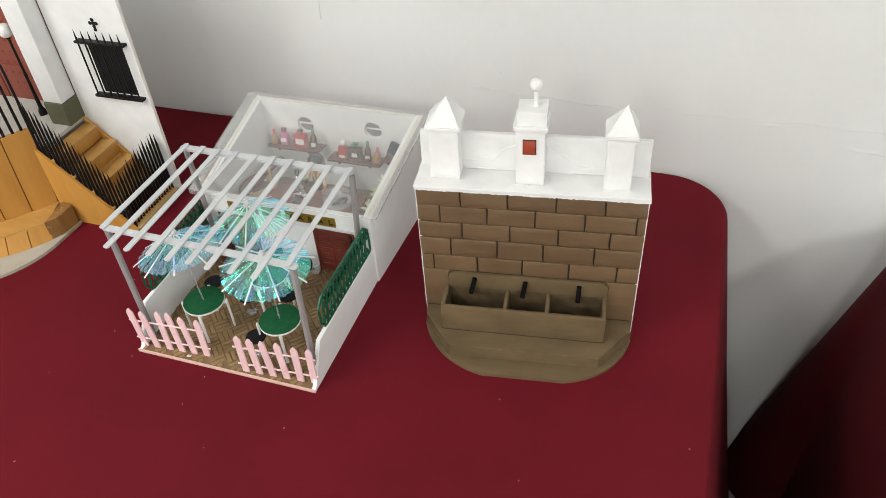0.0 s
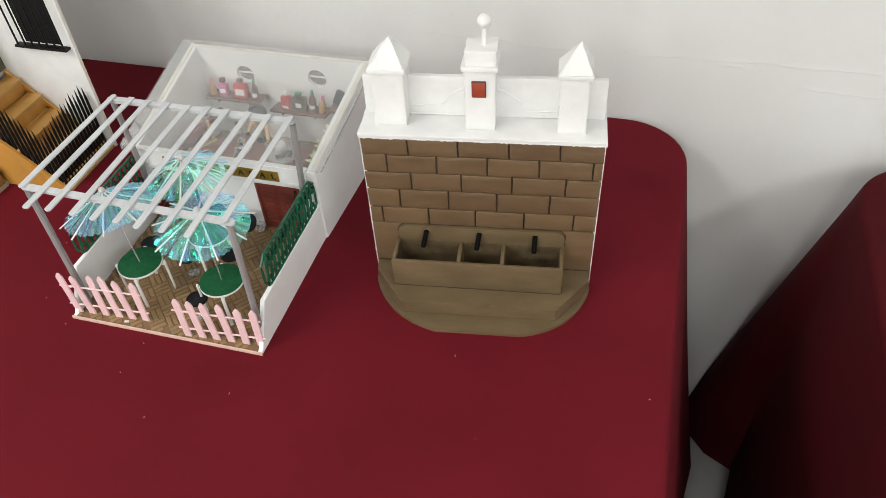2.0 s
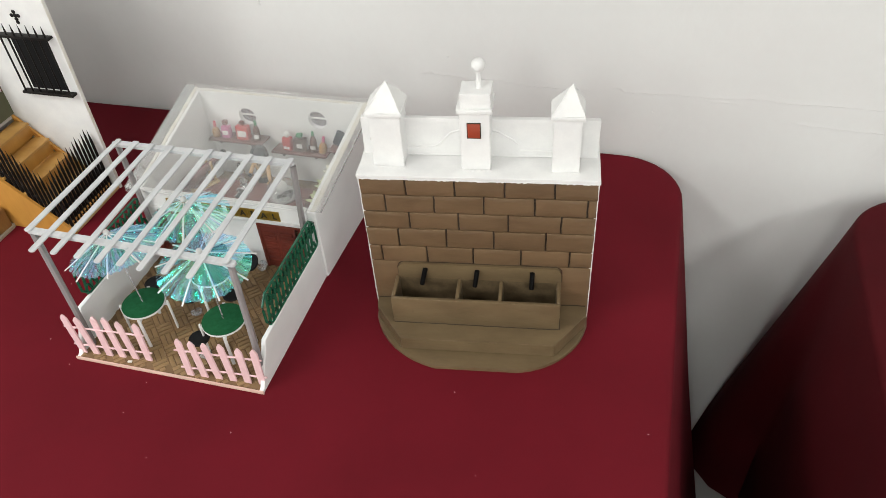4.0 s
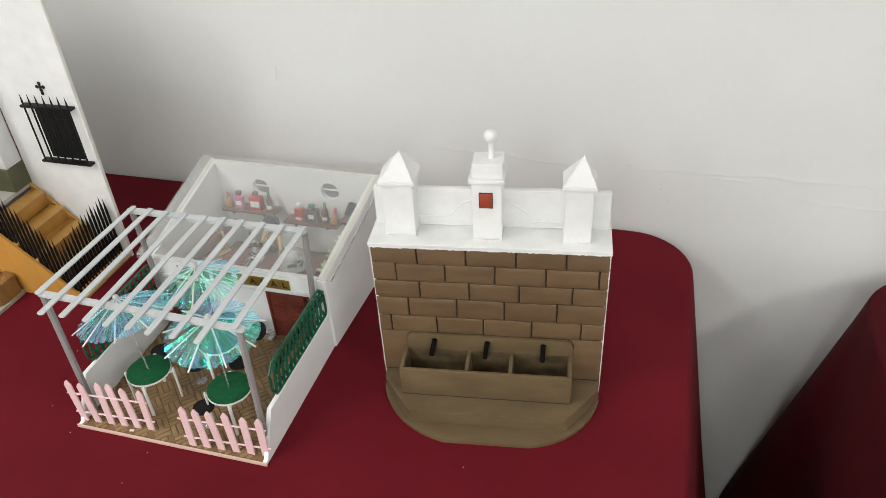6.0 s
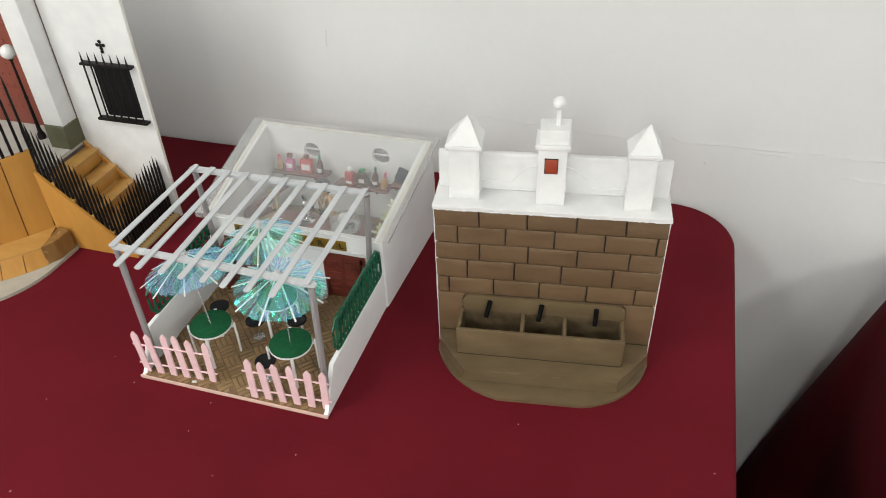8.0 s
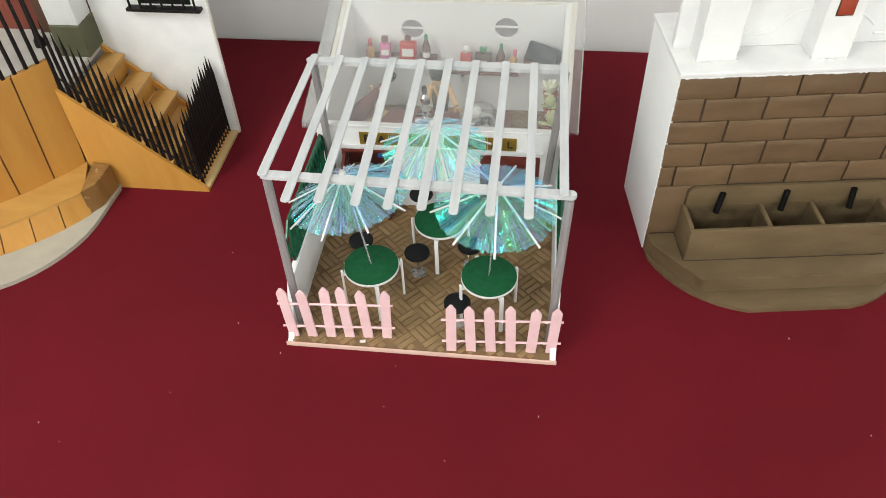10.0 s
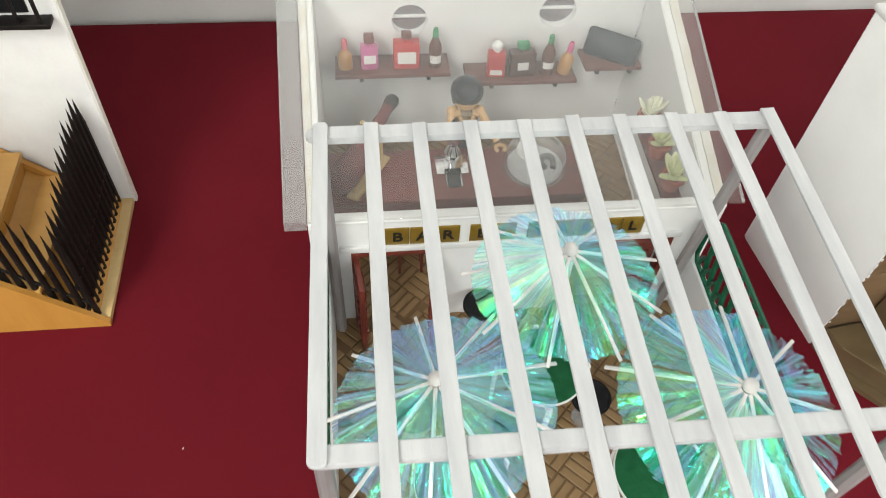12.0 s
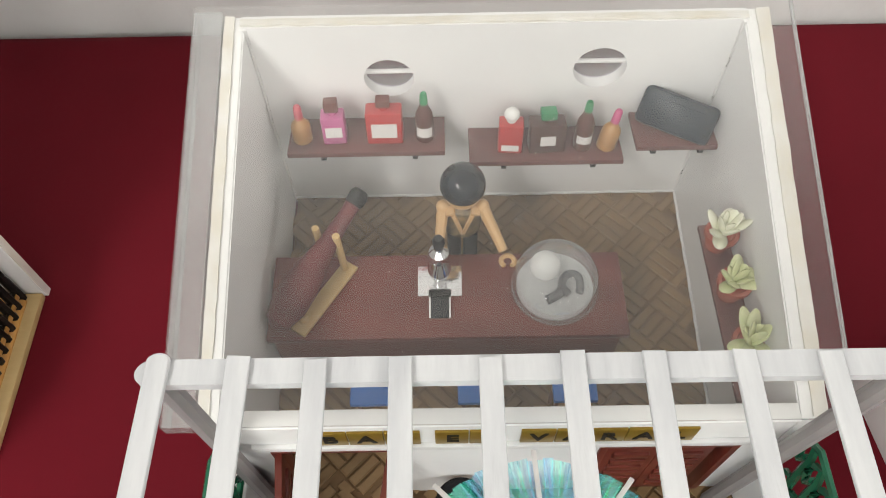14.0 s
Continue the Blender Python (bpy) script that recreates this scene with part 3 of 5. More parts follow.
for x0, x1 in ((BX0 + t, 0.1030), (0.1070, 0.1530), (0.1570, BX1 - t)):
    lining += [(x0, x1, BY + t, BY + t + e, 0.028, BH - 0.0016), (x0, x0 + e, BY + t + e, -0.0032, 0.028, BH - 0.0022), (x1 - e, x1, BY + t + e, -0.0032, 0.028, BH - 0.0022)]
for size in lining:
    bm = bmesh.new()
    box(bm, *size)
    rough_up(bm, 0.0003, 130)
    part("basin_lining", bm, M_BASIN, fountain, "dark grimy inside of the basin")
bm = bmesh.new()
for k in range(16):
    gx = rnd.choice((rnd.uniform(BX0 + t, 0.06), rnd.uniform(0.11, 0.15), rnd.uniform(0.16, BX1 - t)))
    ball(bm, (gx, rnd.uniform(BY + t, -0.006), 0.028), rnd.uniform(0.0008, 0.0022), 1.4, 1, 0.7, 7)
rough_up(bm, 0.0006, 300)
tagged(part("grime", bm, M_JOINT, fountain, "clots of dark grime in the basin"), kind="stuff")
bm = bmesh.new()
# thin dark beads along the foot of the basin and round the panel
beads = [((BX0 + 0.001, BY - 0.0003, 0.0227), (BX1 - 0.001, BY - 0.0003, 0.0227)), ((0.003, -0.0005, 0.0228), (BX0, -0.0005, 0.0228)), ((BX1, -0.0005, 0.0228), (0.255, -0.0005, 0.0228)),
         ((BX0 - 0.0002, BY, 0.0227), (BX0 - 0.0002, -0.001, 0.0227)), ((BX1 + 0.0002, BY, 0.0227), (BX1 + 0.0002, -0.001, 0.0227))]
for a, b in beads:
    a, b = Vector(a), Vector(b)
    k = max(3, int((b - a).length / 0.006))
    tube(bm, [a.lerp(b, i / k) for i in range(k + 1)], 0.0006, 5)
tube(bm, [(x, -0.0002, z) for x, z in [(0.0307, 0.0615)] + [(0.0307 + (x - 0.0315) * 1.008, 0.0505 + (z - 0.05) * 1.02) for x, z in pp[:1:-1]] + [(0.2253, 0.0615)]], 0.0004, 5)
rough_up(bm, 0.0005, 160)
part("dark_seam_line", bm, M_JOINT, fountain, "thin dark lines along the seams")
bm = bmesh.new()
# pale dashes stand in for light caught on the edges, and for scuffs
worn = [((0.040, -0.0665, 0.0224), (0.2195, -0.0655, 0.0224)), ((0.004, -0.0168, 0.0224), (0.040, -0.0665, 0.0224)), ((0.2195, -0.0655, 0.0224), (0.255, -0.0168, 0.0224)),
        ((BX0, BY + 0.0003, BH - 0.0002), (BX1, BY + 0.0003, BH - 0.0002)), ((BX0 + 0.0003, BY, BH - 0.0002), (BX0 + 0.0003, -0.002, BH - 0.0002)), ((BX1 - 0.0003, BY, BH - 0.0002), (BX1 - 0.0003, -0.002, BH - 0.0002))]
for row, cut in enumerate(cuts):
    for a, b in zip(cut, cut[1:]):
        worn.append(((a + 0.0015, 0.0002, zs[row] - 0.0009), (b - 0.0015, 0.0002, zs[row] - 0.0009)))
        if rnd.random() < 0.5:
            worn.append(((a + 0.0012, 0.0002, zs[row + 1] + 0.002), (a + 0.0012, 0.0002, zs[row] - 0.001)))
for a, b in worn:
    a, b = Vector(a), Vector(b)
    l, u = (b - a).length, 0.0
    while u < l - 0.004:
        w = min(rnd.uniform(0.003, 0.016), l - u)
        if rnd.random() < 0.42:
            k = max(2, int(w / 0.002))
            tube(bm, [a.lerp(b, (u + w * i / k) / l) for i in range(k + 1)], rnd.uniform(0.0002, 0.00035), 5)
        u += w
rough_up(bm, 0.0003, 260)
tagged(part("edge_highlight", bm, M_EDGE_HIGHLIGHT, fountain, "pale painted highlights and scuffs along the edges"), kind="stuff")
bm = bmesh.new()
prism(bm, [(0.001, 0.0), (0.0035, -0.0165), (0.0400, -0.0670), (0.2195, -0.0660), (0.2555, -0.0165), (0.2565, 0.0)], 0.0045, 0.0225)
bmesh.ops.bevel(bm, geom=list(bm.edges), offset=0.0008, segments=2, affect="EDGES")
rough_up(bm, 0.0005, 60)
part("step", bm, M_STONE, fountain, "olive-brown step in front of the basin")
bm = bmesh.new()
left = arc3((0.001, -0.016), (0.0258, -0.0585), (0.082, -0.0905), 8)
right = arc3((0.180, -0.0900), (0.2245, -0.0695), (0.2575, -0.014), 8)
prism(bm, [(0.0, 0.0)] + left + right + [(0.2580, 0.0)], 0.0, 0.0045)
rough_up(bm, 0.0003, 60)
part("base_plate", bm, M_STONE, fountain, "rounded olive-brown base plate")

# white top with three towers
PY, PH = 0.038, 0.0475


def roughen(bm):
    """Thick, lumpy paint with uneven edges."""
    bmesh.ops.subdivide_edges(bm, edges=[e for e in bm.edges if e.calc_length() > 0.009], cuts=7, use_grid_fill=True)
    rough_up(bm, 0.0006, 160)
    rough_up(bm, 0.0005, 55)


bm = bmesh.new()
box(bm, -0.0018, FW + 0.0018, -0.0018, FD + 0.004, FH, FH + 0.0042, bevel=0.0007)
roughen(bm)
part("top_slab", bm, M_WHITE, fountain, "white painted top slab")
bm = bmesh.new()
box(bm, -0.0012, FW + 0.0012, -0.0014, 0.001, FH - 0.0014, FH - 0.0001, bevel=0.0002)
rnd = random.Random(14)
for k in range(90):
    ball(bm, (rnd.uniform(0, FW), -0.0014, FH - rnd.uniform(0.0002, 0.0016)), rnd.uniform(0.0005, 0.0011), rnd.uniform(1.2, 3.5), 0.6, 0.8, 6)
part("slab_edge", bm, M_WHITE, fountain, "uneven painted edge under the slab")
bm = bmesh.new()
box(bm, 0.001, FW - 0.001, PY, PY + 0.006, FH + 0.0042, FH + 0.0042 + PH, bevel=0.0008)
roughen(bm)
part("parapet", bm, M_WHITE, fountain, "white parapet behind the towers")
bm = bmesh.new()
zb = FH + 0.0042
my = PY - 0.0002
for pts in (((0.050, 0.0118), (0.0795, 0.0122), (0.0855, 0.0145), (0.0915, 0.0220), (0.0985, 0.0298), (0.108, 0.0334), (0.114, 0.0345)),
            ((0.142, 0.0345), (0.150, 0.0320), (0.1564, 0.0280), (0.165, 0.0225), (0.1715, 0.0165)), ((0.1735, 0.0085), (0.209, 0.0085)), ((0.1735, 0.0010), (0.209, 0.0016)), ((0.050, 0.0012), (0.108, 0.0012))):
    tube(bm, [(x, my + 0.0004, zb + z) for x, z in pts], 0.0012, 6)
rough_up(bm, 0.0004, 150)
part("moulding", bm, M_WHITE, fountain, "raised white arch moulding")


def tower(cx, y0, w, h, kind):
    z0 = FH + 0.0042
    bm = bmesh.new()
    box(bm, cx - w / 2, cx + w / 2, y0, y0 + w, z0, z0 + h, bevel=0.0007)
    roughen(bm)
    for e in range(30):
        ball(bm, (cx + rnd.choice((-1, 1)) * w / 2, y0 + rnd.choice((0, w)), z0 + rnd.uniform(0, h)), rnd.uniform(0.0003, 0.0007), 1, 1, rnd.uniform(1.5, 4), 6)
    tw = part("tower", bm, M_WHITE, fountain)
    bm = bmesh.new()
    for e in range(22):
        ball(bm, (cx + rnd.uniform(-1, 1) * (w / 2 + 0.001), y0 - rnd.uniform(0, 0.0015), z0 + 0.0003), rnd.uniform(0.0004, 0.0011), 1.8, 1, 0.7, 6)
    for e in range(12):
        ball(bm, (cx + (w / 2 + 0.0005), y0 + rnd.uniform(0, 1) * w, z0 + 0.0003), rnd.uniform(0.0004, 0.0010), 1, 1.8, 0.7, 6)
    part("paint_ridge", bm, M_WHITE, tw)
    z1 = z0 + h
    o = 0.003
    bm = bmesh.new()
    box(bm, cx - w / 2 - o, cx + w / 2 + o, y0 - o, y0 + w + o, z1, z1 + 0.0045, bevel=0.0007)
    roughen(bm)
    part("cornice", bm, M_WHITE, tw)
    bm = bmesh.new()
    if kind == "roof":
        hw = w / 2 + o - 0.0008
        base = [bm.verts.new((cx + sx * hw, y0 + w / 2 + sy * hw, z1 + 0.0045)) for sx, sy in ((-1, -1), (1, -1), (1, 1), (-1, 1))]
        tip = bm.verts.new((cx + 0.003, y0 + w / 2, z1 + 0.0325))
        for k in range(4):
            bm.faces.new((base[k], base[(k + 1) % 4], tip))
        bm.faces.new(base[::-1])
        bmesh.ops.subdivide_edges(bm, edges=list(bm.edges), cuts=5, use_grid_fill=True)
        rough_up(bm, 0.0009, 110)
        part("pyramid_roof", bm, M_WHITE, tw)
        bm = bmesh.new()
        for sx, sy in ((-1, -1), (1, -1), (1, 1)):
            a, b = Vector((cx + sx * hw, y0 + w / 2 + sy * hw, z1 + 0.0046)), Vector((cx + 0.003, y0 + w / 2, z1 + 0.0324))
            tube(bm, [a.lerp(b, i / 14) for i in range(15)], 0.0006, 5)
        rough_up(bm, 0.0009, 170)
        part("paint_ridge", bm, M_WHITE, tw)
    else:
        box(bm, cx - w * 0.46, cx + w * 0.55, y0 + w * 0.02, y0 + w * 0.92, z1 + 0.0045, z1 + 0.0215, bevel=0.0008)
        roughen(bm)
        part("upper_block", bm, M_WHITE, tw)
        bm = bmesh.new()
        lathe(bm, [(0.0036, z1 + 0.0205), (0.0028, z1 + 0.023), (0.0026, z1 + 0.036), (0.0033, z1 + 0.040)], 14, pose(cx + 0.004, y0 + w / 2, 0))
        part("stalk", bm, M_WHITE, tw)
        bm = bmesh.new()
        ball(bm, (cx + 0.004, y0 + w / 2, z1 + 0.0460), 0.0073, 1, 1, 1, 20)
        part("ball", bm, M_WHITE, tw)
        bm = bmesh.new()
        box(bm, cx - 0.0072, cx + 0.0056, y0 - 0.0018, y0 + 0.0005, z0 + 0.0412, z0 + 0.0580, bevel=0.0005)
        part("tile", bm, M_TILE, tw, "small red tile")
        bm = bmesh.new()
        box(bm, cx - 0.0080, cx + 0.0064, y0 - 0.0011, y0 + 0.0005, z0 + 0.0402, z0 + 0.0588, bevel=0.0004)
        part("tile_bed", bm, M_JOINT, tw, "dark edge round the tile")


tower(0.0325, 0.0155, 0.0338, 0.0632, "roof")
tower(0.1277, 0.0130, 0.0312, 0.0700, "ball")
tower(0.2222, 0.0120, 0.0285, 0.0650, "roof")


# ---- model of a bar with a terrace ----
bar = thing("model_bar", "white scale model of a bar with terrace and pergola", "model building")
PX0, PX1, PD = 0.0, 0.25, 0.197
bm = bmesh.new()
box(bm, PX0 + 0.0052, PX1 - 0.0052, -0.001, PD, 0.0, 0.0034, bevel=0.0004)
patio = part("patio_floor", bm, M_GROUT, bar, "brown herringbone terrace floor")
bm = bmesh.new()
box(bm, PX0 - 0.0008, PX1 + 0.0008, -0.0028, -0.001, 0.0, 0.0048, bevel=0.0004)
part("front_edge", bm, M_PINKEDGE, bar, "pale pink edge strip")


def parquet(parent, x0, x1, y0, y1, z, limit, over=0.0):
    """Blocks of three strips, laid crosswise and turned by 45 degrees."""
    s, w, h = 0.0195, 0.0065, 0.0011
    c = math.cos(radians(45))
    protos = {}
    n = int((x1 - x0 + y1 - y0) / s) + 4
    spots = []
    for i in range(-n, n):
        for j in range(-n, n):
            for k in range(3):
                if (i + j) % 2:
                    px, py, a = i * s + s / 2, j * s + (k + 0.5) * w, 0
                else:
                    px, py, a = i * s + (k + 0.5) * w, j * s + s / 2, 90
                x, y = (px - py) * c + x0 + 0.01, (px + py) * c + y0 + 0.008
                if x0 + 0.002 - over < x < x1 - 0.002 + over and y0 + 0.002 - over * (over > 0.003) < y < y1 - 0.002 + over:
                    spots.append((y, x, a))
    spots.sort()
    bm = bmesh.new()
    box(bm, -s / 2 + 0.0006, s / 2 - 0.0006, -w / 2 + 0.0006, w / 2 - 0.0006, 0, h)
    top = [e for e in bm.edges if all(v.co.z > h / 2 for v in e.verts)]
    bmesh.ops.bevel(bm, geom=top, offset=0.0005, segments=1, affect="EDGES")
    me = mesh_of("plank", bm, M_PARQUET, 30)
    rest = bmesh.new()
    r = random.Random(11)
    for q, (y, x, a) in enumerate(spots):
        # planks that would run past the edge are cut back to it
        hx, hy = abs(math.cos(radians(a + 45))) * s / 2, s / 2 * c
        f = min(1.0, (x - x0 + over - 0.001) / hx, (x1 + over - 0.001 - x) / hx, (y - y0 - 0.001 + (over if over > 0.003 else 0.0)) / hy, (y1 + over - 0.001 - y) / hy)
        m = pose(x, y, z, r.uniform(-0.6, 0.6), r.uniform(-0.6, 0.6), a + 45) @ Matrix.Diagonal((max(f, 0.25), 1, 1, 1))
        if q < limit:
            share("plank", me, parent, m)
        else:
            b2 = bmesh.new()
            b2.from_mesh(me)
            bmesh.ops.transform(b2, matrix=m, verts=b2.verts)
            tmp = bpy.data.meshes.new("plank_tmp")
            b2.to_mesh(tmp)
            b2.free()
            rest.from_mesh(tmp)
            bpy.data.meshes.remove(tmp)
    if len(rest.verts):
        tagged(part("plank_field", rest, M_PARQUET, parent), kind="stuff")
    else:
        rest.free()


def flat(poly, x0, x1):
    """An outline in (y, z) made solid between x0 and x1."""
    bm = bmesh.new()
    prism(bm, poly, x0, x1, Matrix(((0, 0, 1, 0), (1, 0, 0, 0), (0, 1, 0, 0), (0, 0, 0, 1))))
    return bm


for x0, x1 in ((0.0, 0.0055), (0.2445, 0.25)):
    bm = flat([(-0.001, 0.0), (PD, 0.0), (PD, 0.0575), (0.032, 0.0565), (0.003, 0.0050), (-0.001, 0.0040)], x0, x1)
    bmesh.ops.bevel(bm, geom=list(bm.edges), offset=0.0005, segments=1, affect="EDGES")
    part("terrace_wall", bm, M_BOARD, bar, "low white terrace wall")
# the room of the bar, with walls that rise to the back
BXL0, BXL1, BXR0, BXR1 = -0.0045, 0.0050, 0.2405, 0.2525
YF, YB = 0.197, 0.386
ZF, ZB = 0.1085, 0.1480


def roof_z(y):
    return ZF + (ZB - ZF) * (y - YF) / (YB + 0.008 - YF)


def splay(bm):
    """The room widens a little towards the back."""
    for v in bm.verts:
        v.co.x += (-0.0052 + 0.050 * v.co.x) * (v.co.y - YF) / (YB - YF)
    return bm


for x0, x1, nm in ((BXL0, BXL1, 0), (BXR0, BXR1, 1)):
    bm = flat([(YF, 0.0), (YB + 0.008, 0.0), (YB + 0.008, ZB), (YF, ZF)], x0, x1)
    bmesh.ops.bevel(bm, geom=list(bm.edges), offset=0.0007, segments=2, affect="EDGES")
    part("side_wall", splay(bm), M_BOARD, bar)
    bm = flat([(YF + 0.001, ZF), (YB + 0.007, ZB), (YB + 0.007, ZB + 0.0012), (YF + 0.001, ZF + 0.0012)], (x0 + x1) / 2 - 0.0005 if nm else x0 + 0.0005, x1 - 0.0005 if nm else (x0 + x1) / 2 + 0.0005)
    bmesh.ops.subdivide_edges(bm, edges=[e for e in bm.edges if e.calc_length() > 0.02], cuts=40)
    rough_up(bm, 0.0004, 150)
    part("wall_cap", splay(bm), M_CREAM, bar, "cream edge on top of the wall")


def ring_panel(bm, cx, cz, half, r, y0, y1, n=32):
    """A square panel in the xz plane with a round hole through it."""
    def loop(y):
        inner, outer = [], []
        for k in range(n):
            a = k * math.tau / n + math.tau / 8
            c, s = math.cos(a), math.sin(a)
            f = half / max(abs(c), abs(s))
            inner.append(bm.verts.new((cx + r * c, y, cz + r * s)))
            outer.append(bm.verts.new((cx + f * c, y, cz + f * s)))
        return inner, outer
    ai, ao = loop(y0)
    bi, bo = loop(y1)
    for k in range(n):
        j = (k + 1) % n
        bm.faces.new((ai[k], ai[j], ao[j], ao[k]))
        bm.faces.new((bi[j], bi[k], bo[k], bo[j]))
        bm.faces.new((ai[j], ai[k], bi[k], bi[j]))


bm = bmesh.new()
HH = 0.018
holes = ((0.0694, 0.1115, 0.0134), (0.1808, 0.1165, 0.0140))
WX0, WX1 = BXL1 - 0.0065, BXR0 + 0.0085
edges = [WX0] + [hx + d for hx, _, _ in holes for d in (-HH, HH)] + [WX1]
for x0, x1 in zip(edges[::2], edges[1::2]):
    box(bm, x0, x1, YB, YB + 0.008, 0.0, ZB)
for hx, hz, hr in holes:
    box(bm, hx - HH, hx + HH, YB, YB + 0.008, 0.0, hz - HH)
    box(bm, hx - HH, hx + HH, YB, YB + 0.008, hz + HH, ZB)
    ring_panel(bm, hx, hz, HH, hr, YB, YB + 0.008)
back = part("back_wall", bm, M_BOARD, bar, "white back wall with two round windows", smooth=30)
for hx, hz, hr in holes:
    bm = bmesh.new()
    rod(bm, (hx - hr, YB + 0.0055, hz), (hx + hr, YB + 0.0055, hz), 0.0013)
    part("glazing_bar", bm, M_WHITE, back, "white bar across the round window")
    bm = bmesh.new()
    rod(bm, (hx, YB + 0.0068, hz), (hx, YB + 0.0076, hz), hr + 0.0004, seg=32)
    part("pane", bm, M_PANE, back, "smoky window pane")
bm = bmesh.new()
box(bm, WX0, WX1, YB + 0.0005, YB + 0.0050, ZB, ZB + 0.0012)
bmesh.ops.subdivide_edges(bm, edges=[e for e in bm.edges if e.calc_length() > 0.02], cuts=40)
rough_up(bm, 0.0005, 150)
part("wall_cap", bm, M_CREAM, bar)

# front wall with a doorway and a shuttered door
DZ = 0.0795
d1a, d1b, d2a, d2b = 0.0195, 0.0755, 0.1650, 0.2265
bm = bmesh.new()
prism(bm, [(BXL1, 0.0034), (d1a, 0.0034), (d1a, DZ), (d1b, DZ), (d1b, 0.0034), (d2a, 0.0034), (d2a, DZ), (d2b, DZ), (d2b, 0.0034), (BXR0, 0.0034), (BXR0, ZF), (BXL1, ZF)],
      YF, YF + 0.006, Matrix(((1, 0, 0, 0), (0, 0, 1, 0), (0, 1, 0, 0), (0, 0, 0, 1))))
front = part("front_wall", bm, M_BOARD, bar, "white front wall with two doorways", smooth=0)
bm = bmesh.new()
box(bm, BXL1, BXR0, YF - 0.0015, YF + 0.0065, ZF, ZF + 0.0022, bevel=0.0005)
part("wall_cap", bm, M_WHITE, bar)
bm = bmesh.new()
box(bm, 0.013, 0.230, YF - 0.0022, YF, 0.0815, 0.0865, bevel=0.0004)
part("ledge", bm, M_WHITE, front, "narrow white ledge under the letters")
for a, b in ((d1a, d1b), (d2a, d2b)):
    bm = bmesh.new()
    for x0, x1, z0, z1 in ((a, a + 0.0035, 0.0034, DZ), (b - 0.0035, b, 0.0034, DZ), (a + 0.0035, b - 0.0035, DZ - 0.0035, DZ)):
        box(bm, x0, x1, YF - 0.0012, YF + 0.0072, z0, z1, bevel=0.0003)
    part("door_frame", bm, M_MAHOG, front, "mahogany door frame")


def door_leaf(m, w, h):
    bm = bmesh.new()
    box(bm, 0, w, -0.0016, 0.0016, 0, h, m, bevel=0.0003)
    leaf = part("door_leaf", bm, M_MAHOG, front, "mahogany door leaf with louvres")
    bm = bmesh.new()
    for k in range(6):
        z = h * (0.12 + 0.135 * k)
        for side in (-1, 1):
            box(bm, w * 0.16, w * 0.84, side * 0.0016 - 0.0014, side * 0.0016 + 0.0014, z, z + h * 0.085, m, bevel=0.0005)
    part("louvre", bm, M_MAHOG, leaf)


door_leaf(pose(d1a + 0.003, YF - 0.001, 0.005, 0, 0, -84), 0.026, DZ - 0.009)
door_leaf(pose(d1b - 0.003, YF - 0.001, 0.005, 0, 0, -97), 0.026, DZ - 0.009)
door_leaf(pose(d2a + 0.0036, YF + 0.0015, 0.005), 0.024, DZ - 0.009)
door_leaf(pose(d2a + 0.028, YF + 0.0015, 0.005), 0.024, DZ - 0.009)


def letter_mesh(ch, size):
    cu = bpy.data.curves.new("letter", "FONT")
    cu.body, cu.size, cu.extrude = ch, size, 0.0002
    cu.offset = 0.00025
    cu.align_x, cu.align_y = "CENTER", "CENTER"
    cu.resolution_u = 3
    ob = new("letter_tmp", cu)
    me = bpy.data.meshes.new_from_object(ob.evaluated_get(bpy.context.evaluated_depsgraph_get()))
    bpy.data.objects.remove(ob)
    bpy.data.curves.remove(cu)
    me.materials.clear()
    me.materials.append(M_LETTER)
    return me


def sign(text, x, pitch):
    for ch in text:
        bm = bmesh.new()
        box(bm, x, x + pitch - 0.0005, YF - 0.0012, YF, 0.0872, 0.1022, bevel=0.0002)
        plate = part("letter_plate", bm, M_GOLD, front, "gold plate with a black letter")
        share("letter", letter_mesh(ch, 0.0118), plate, pose(x + pitch / 2, YF - 0.0014, 0.0944, 90))
        x += pitch


sign("BAR", 0.0405, 0.0154)
sign("EL", 0.0925, 0.0145)
sign("VARAL", 0.1285, 0.0148)
bm = bmesh.new()
box(bm, BXL1 - 0.003, BXR0 + 0.005, PD, YB, 0.0, 0.0034)
inside = part("room_floor", bm, M_GROUT, bar, "brown herringbone floor inside the bar")

# glue along the corners of the room
for a, b in (((0.0006, YB - 0.0004, 0.006), (0.0006, YB - 0.0004, ZB - 0.001)), ((0.2470, YB - 0.0004, 0.006), (0.2470, YB - 0.0004, ZB - 0.001)),
             ((0.0005, YB - 0.0003, 0.0052), (0.2470, YB - 0.0003, 0.0052)), ((0.2402, YF + 0.008, 0.0052), (0.2470, YB, 0.0052))):
    bm = bmesh.new()
    a, b = Vector(a), Vector(b)
    k = int((b - a).length / 0.003)
    tube(bm, [a.lerp(b, i / k) for i in range(k + 1)], 0.0009, 5)
    rough_up(bm, 0.0007, 200)
    part("glue_seam", bm, M_WHITE, bar, "uneven seam of dried glue")

# clear sheet over the room
def lid_board(x0, x1, y0, y1, dz, th):
    return flat([(y0, roof_z(y0) + dz), (y1, roof_z(y1) + dz), (y1, roof_z(y1) + dz + th), (y0, roof_z(y0) + dz + th)], x0, x1)


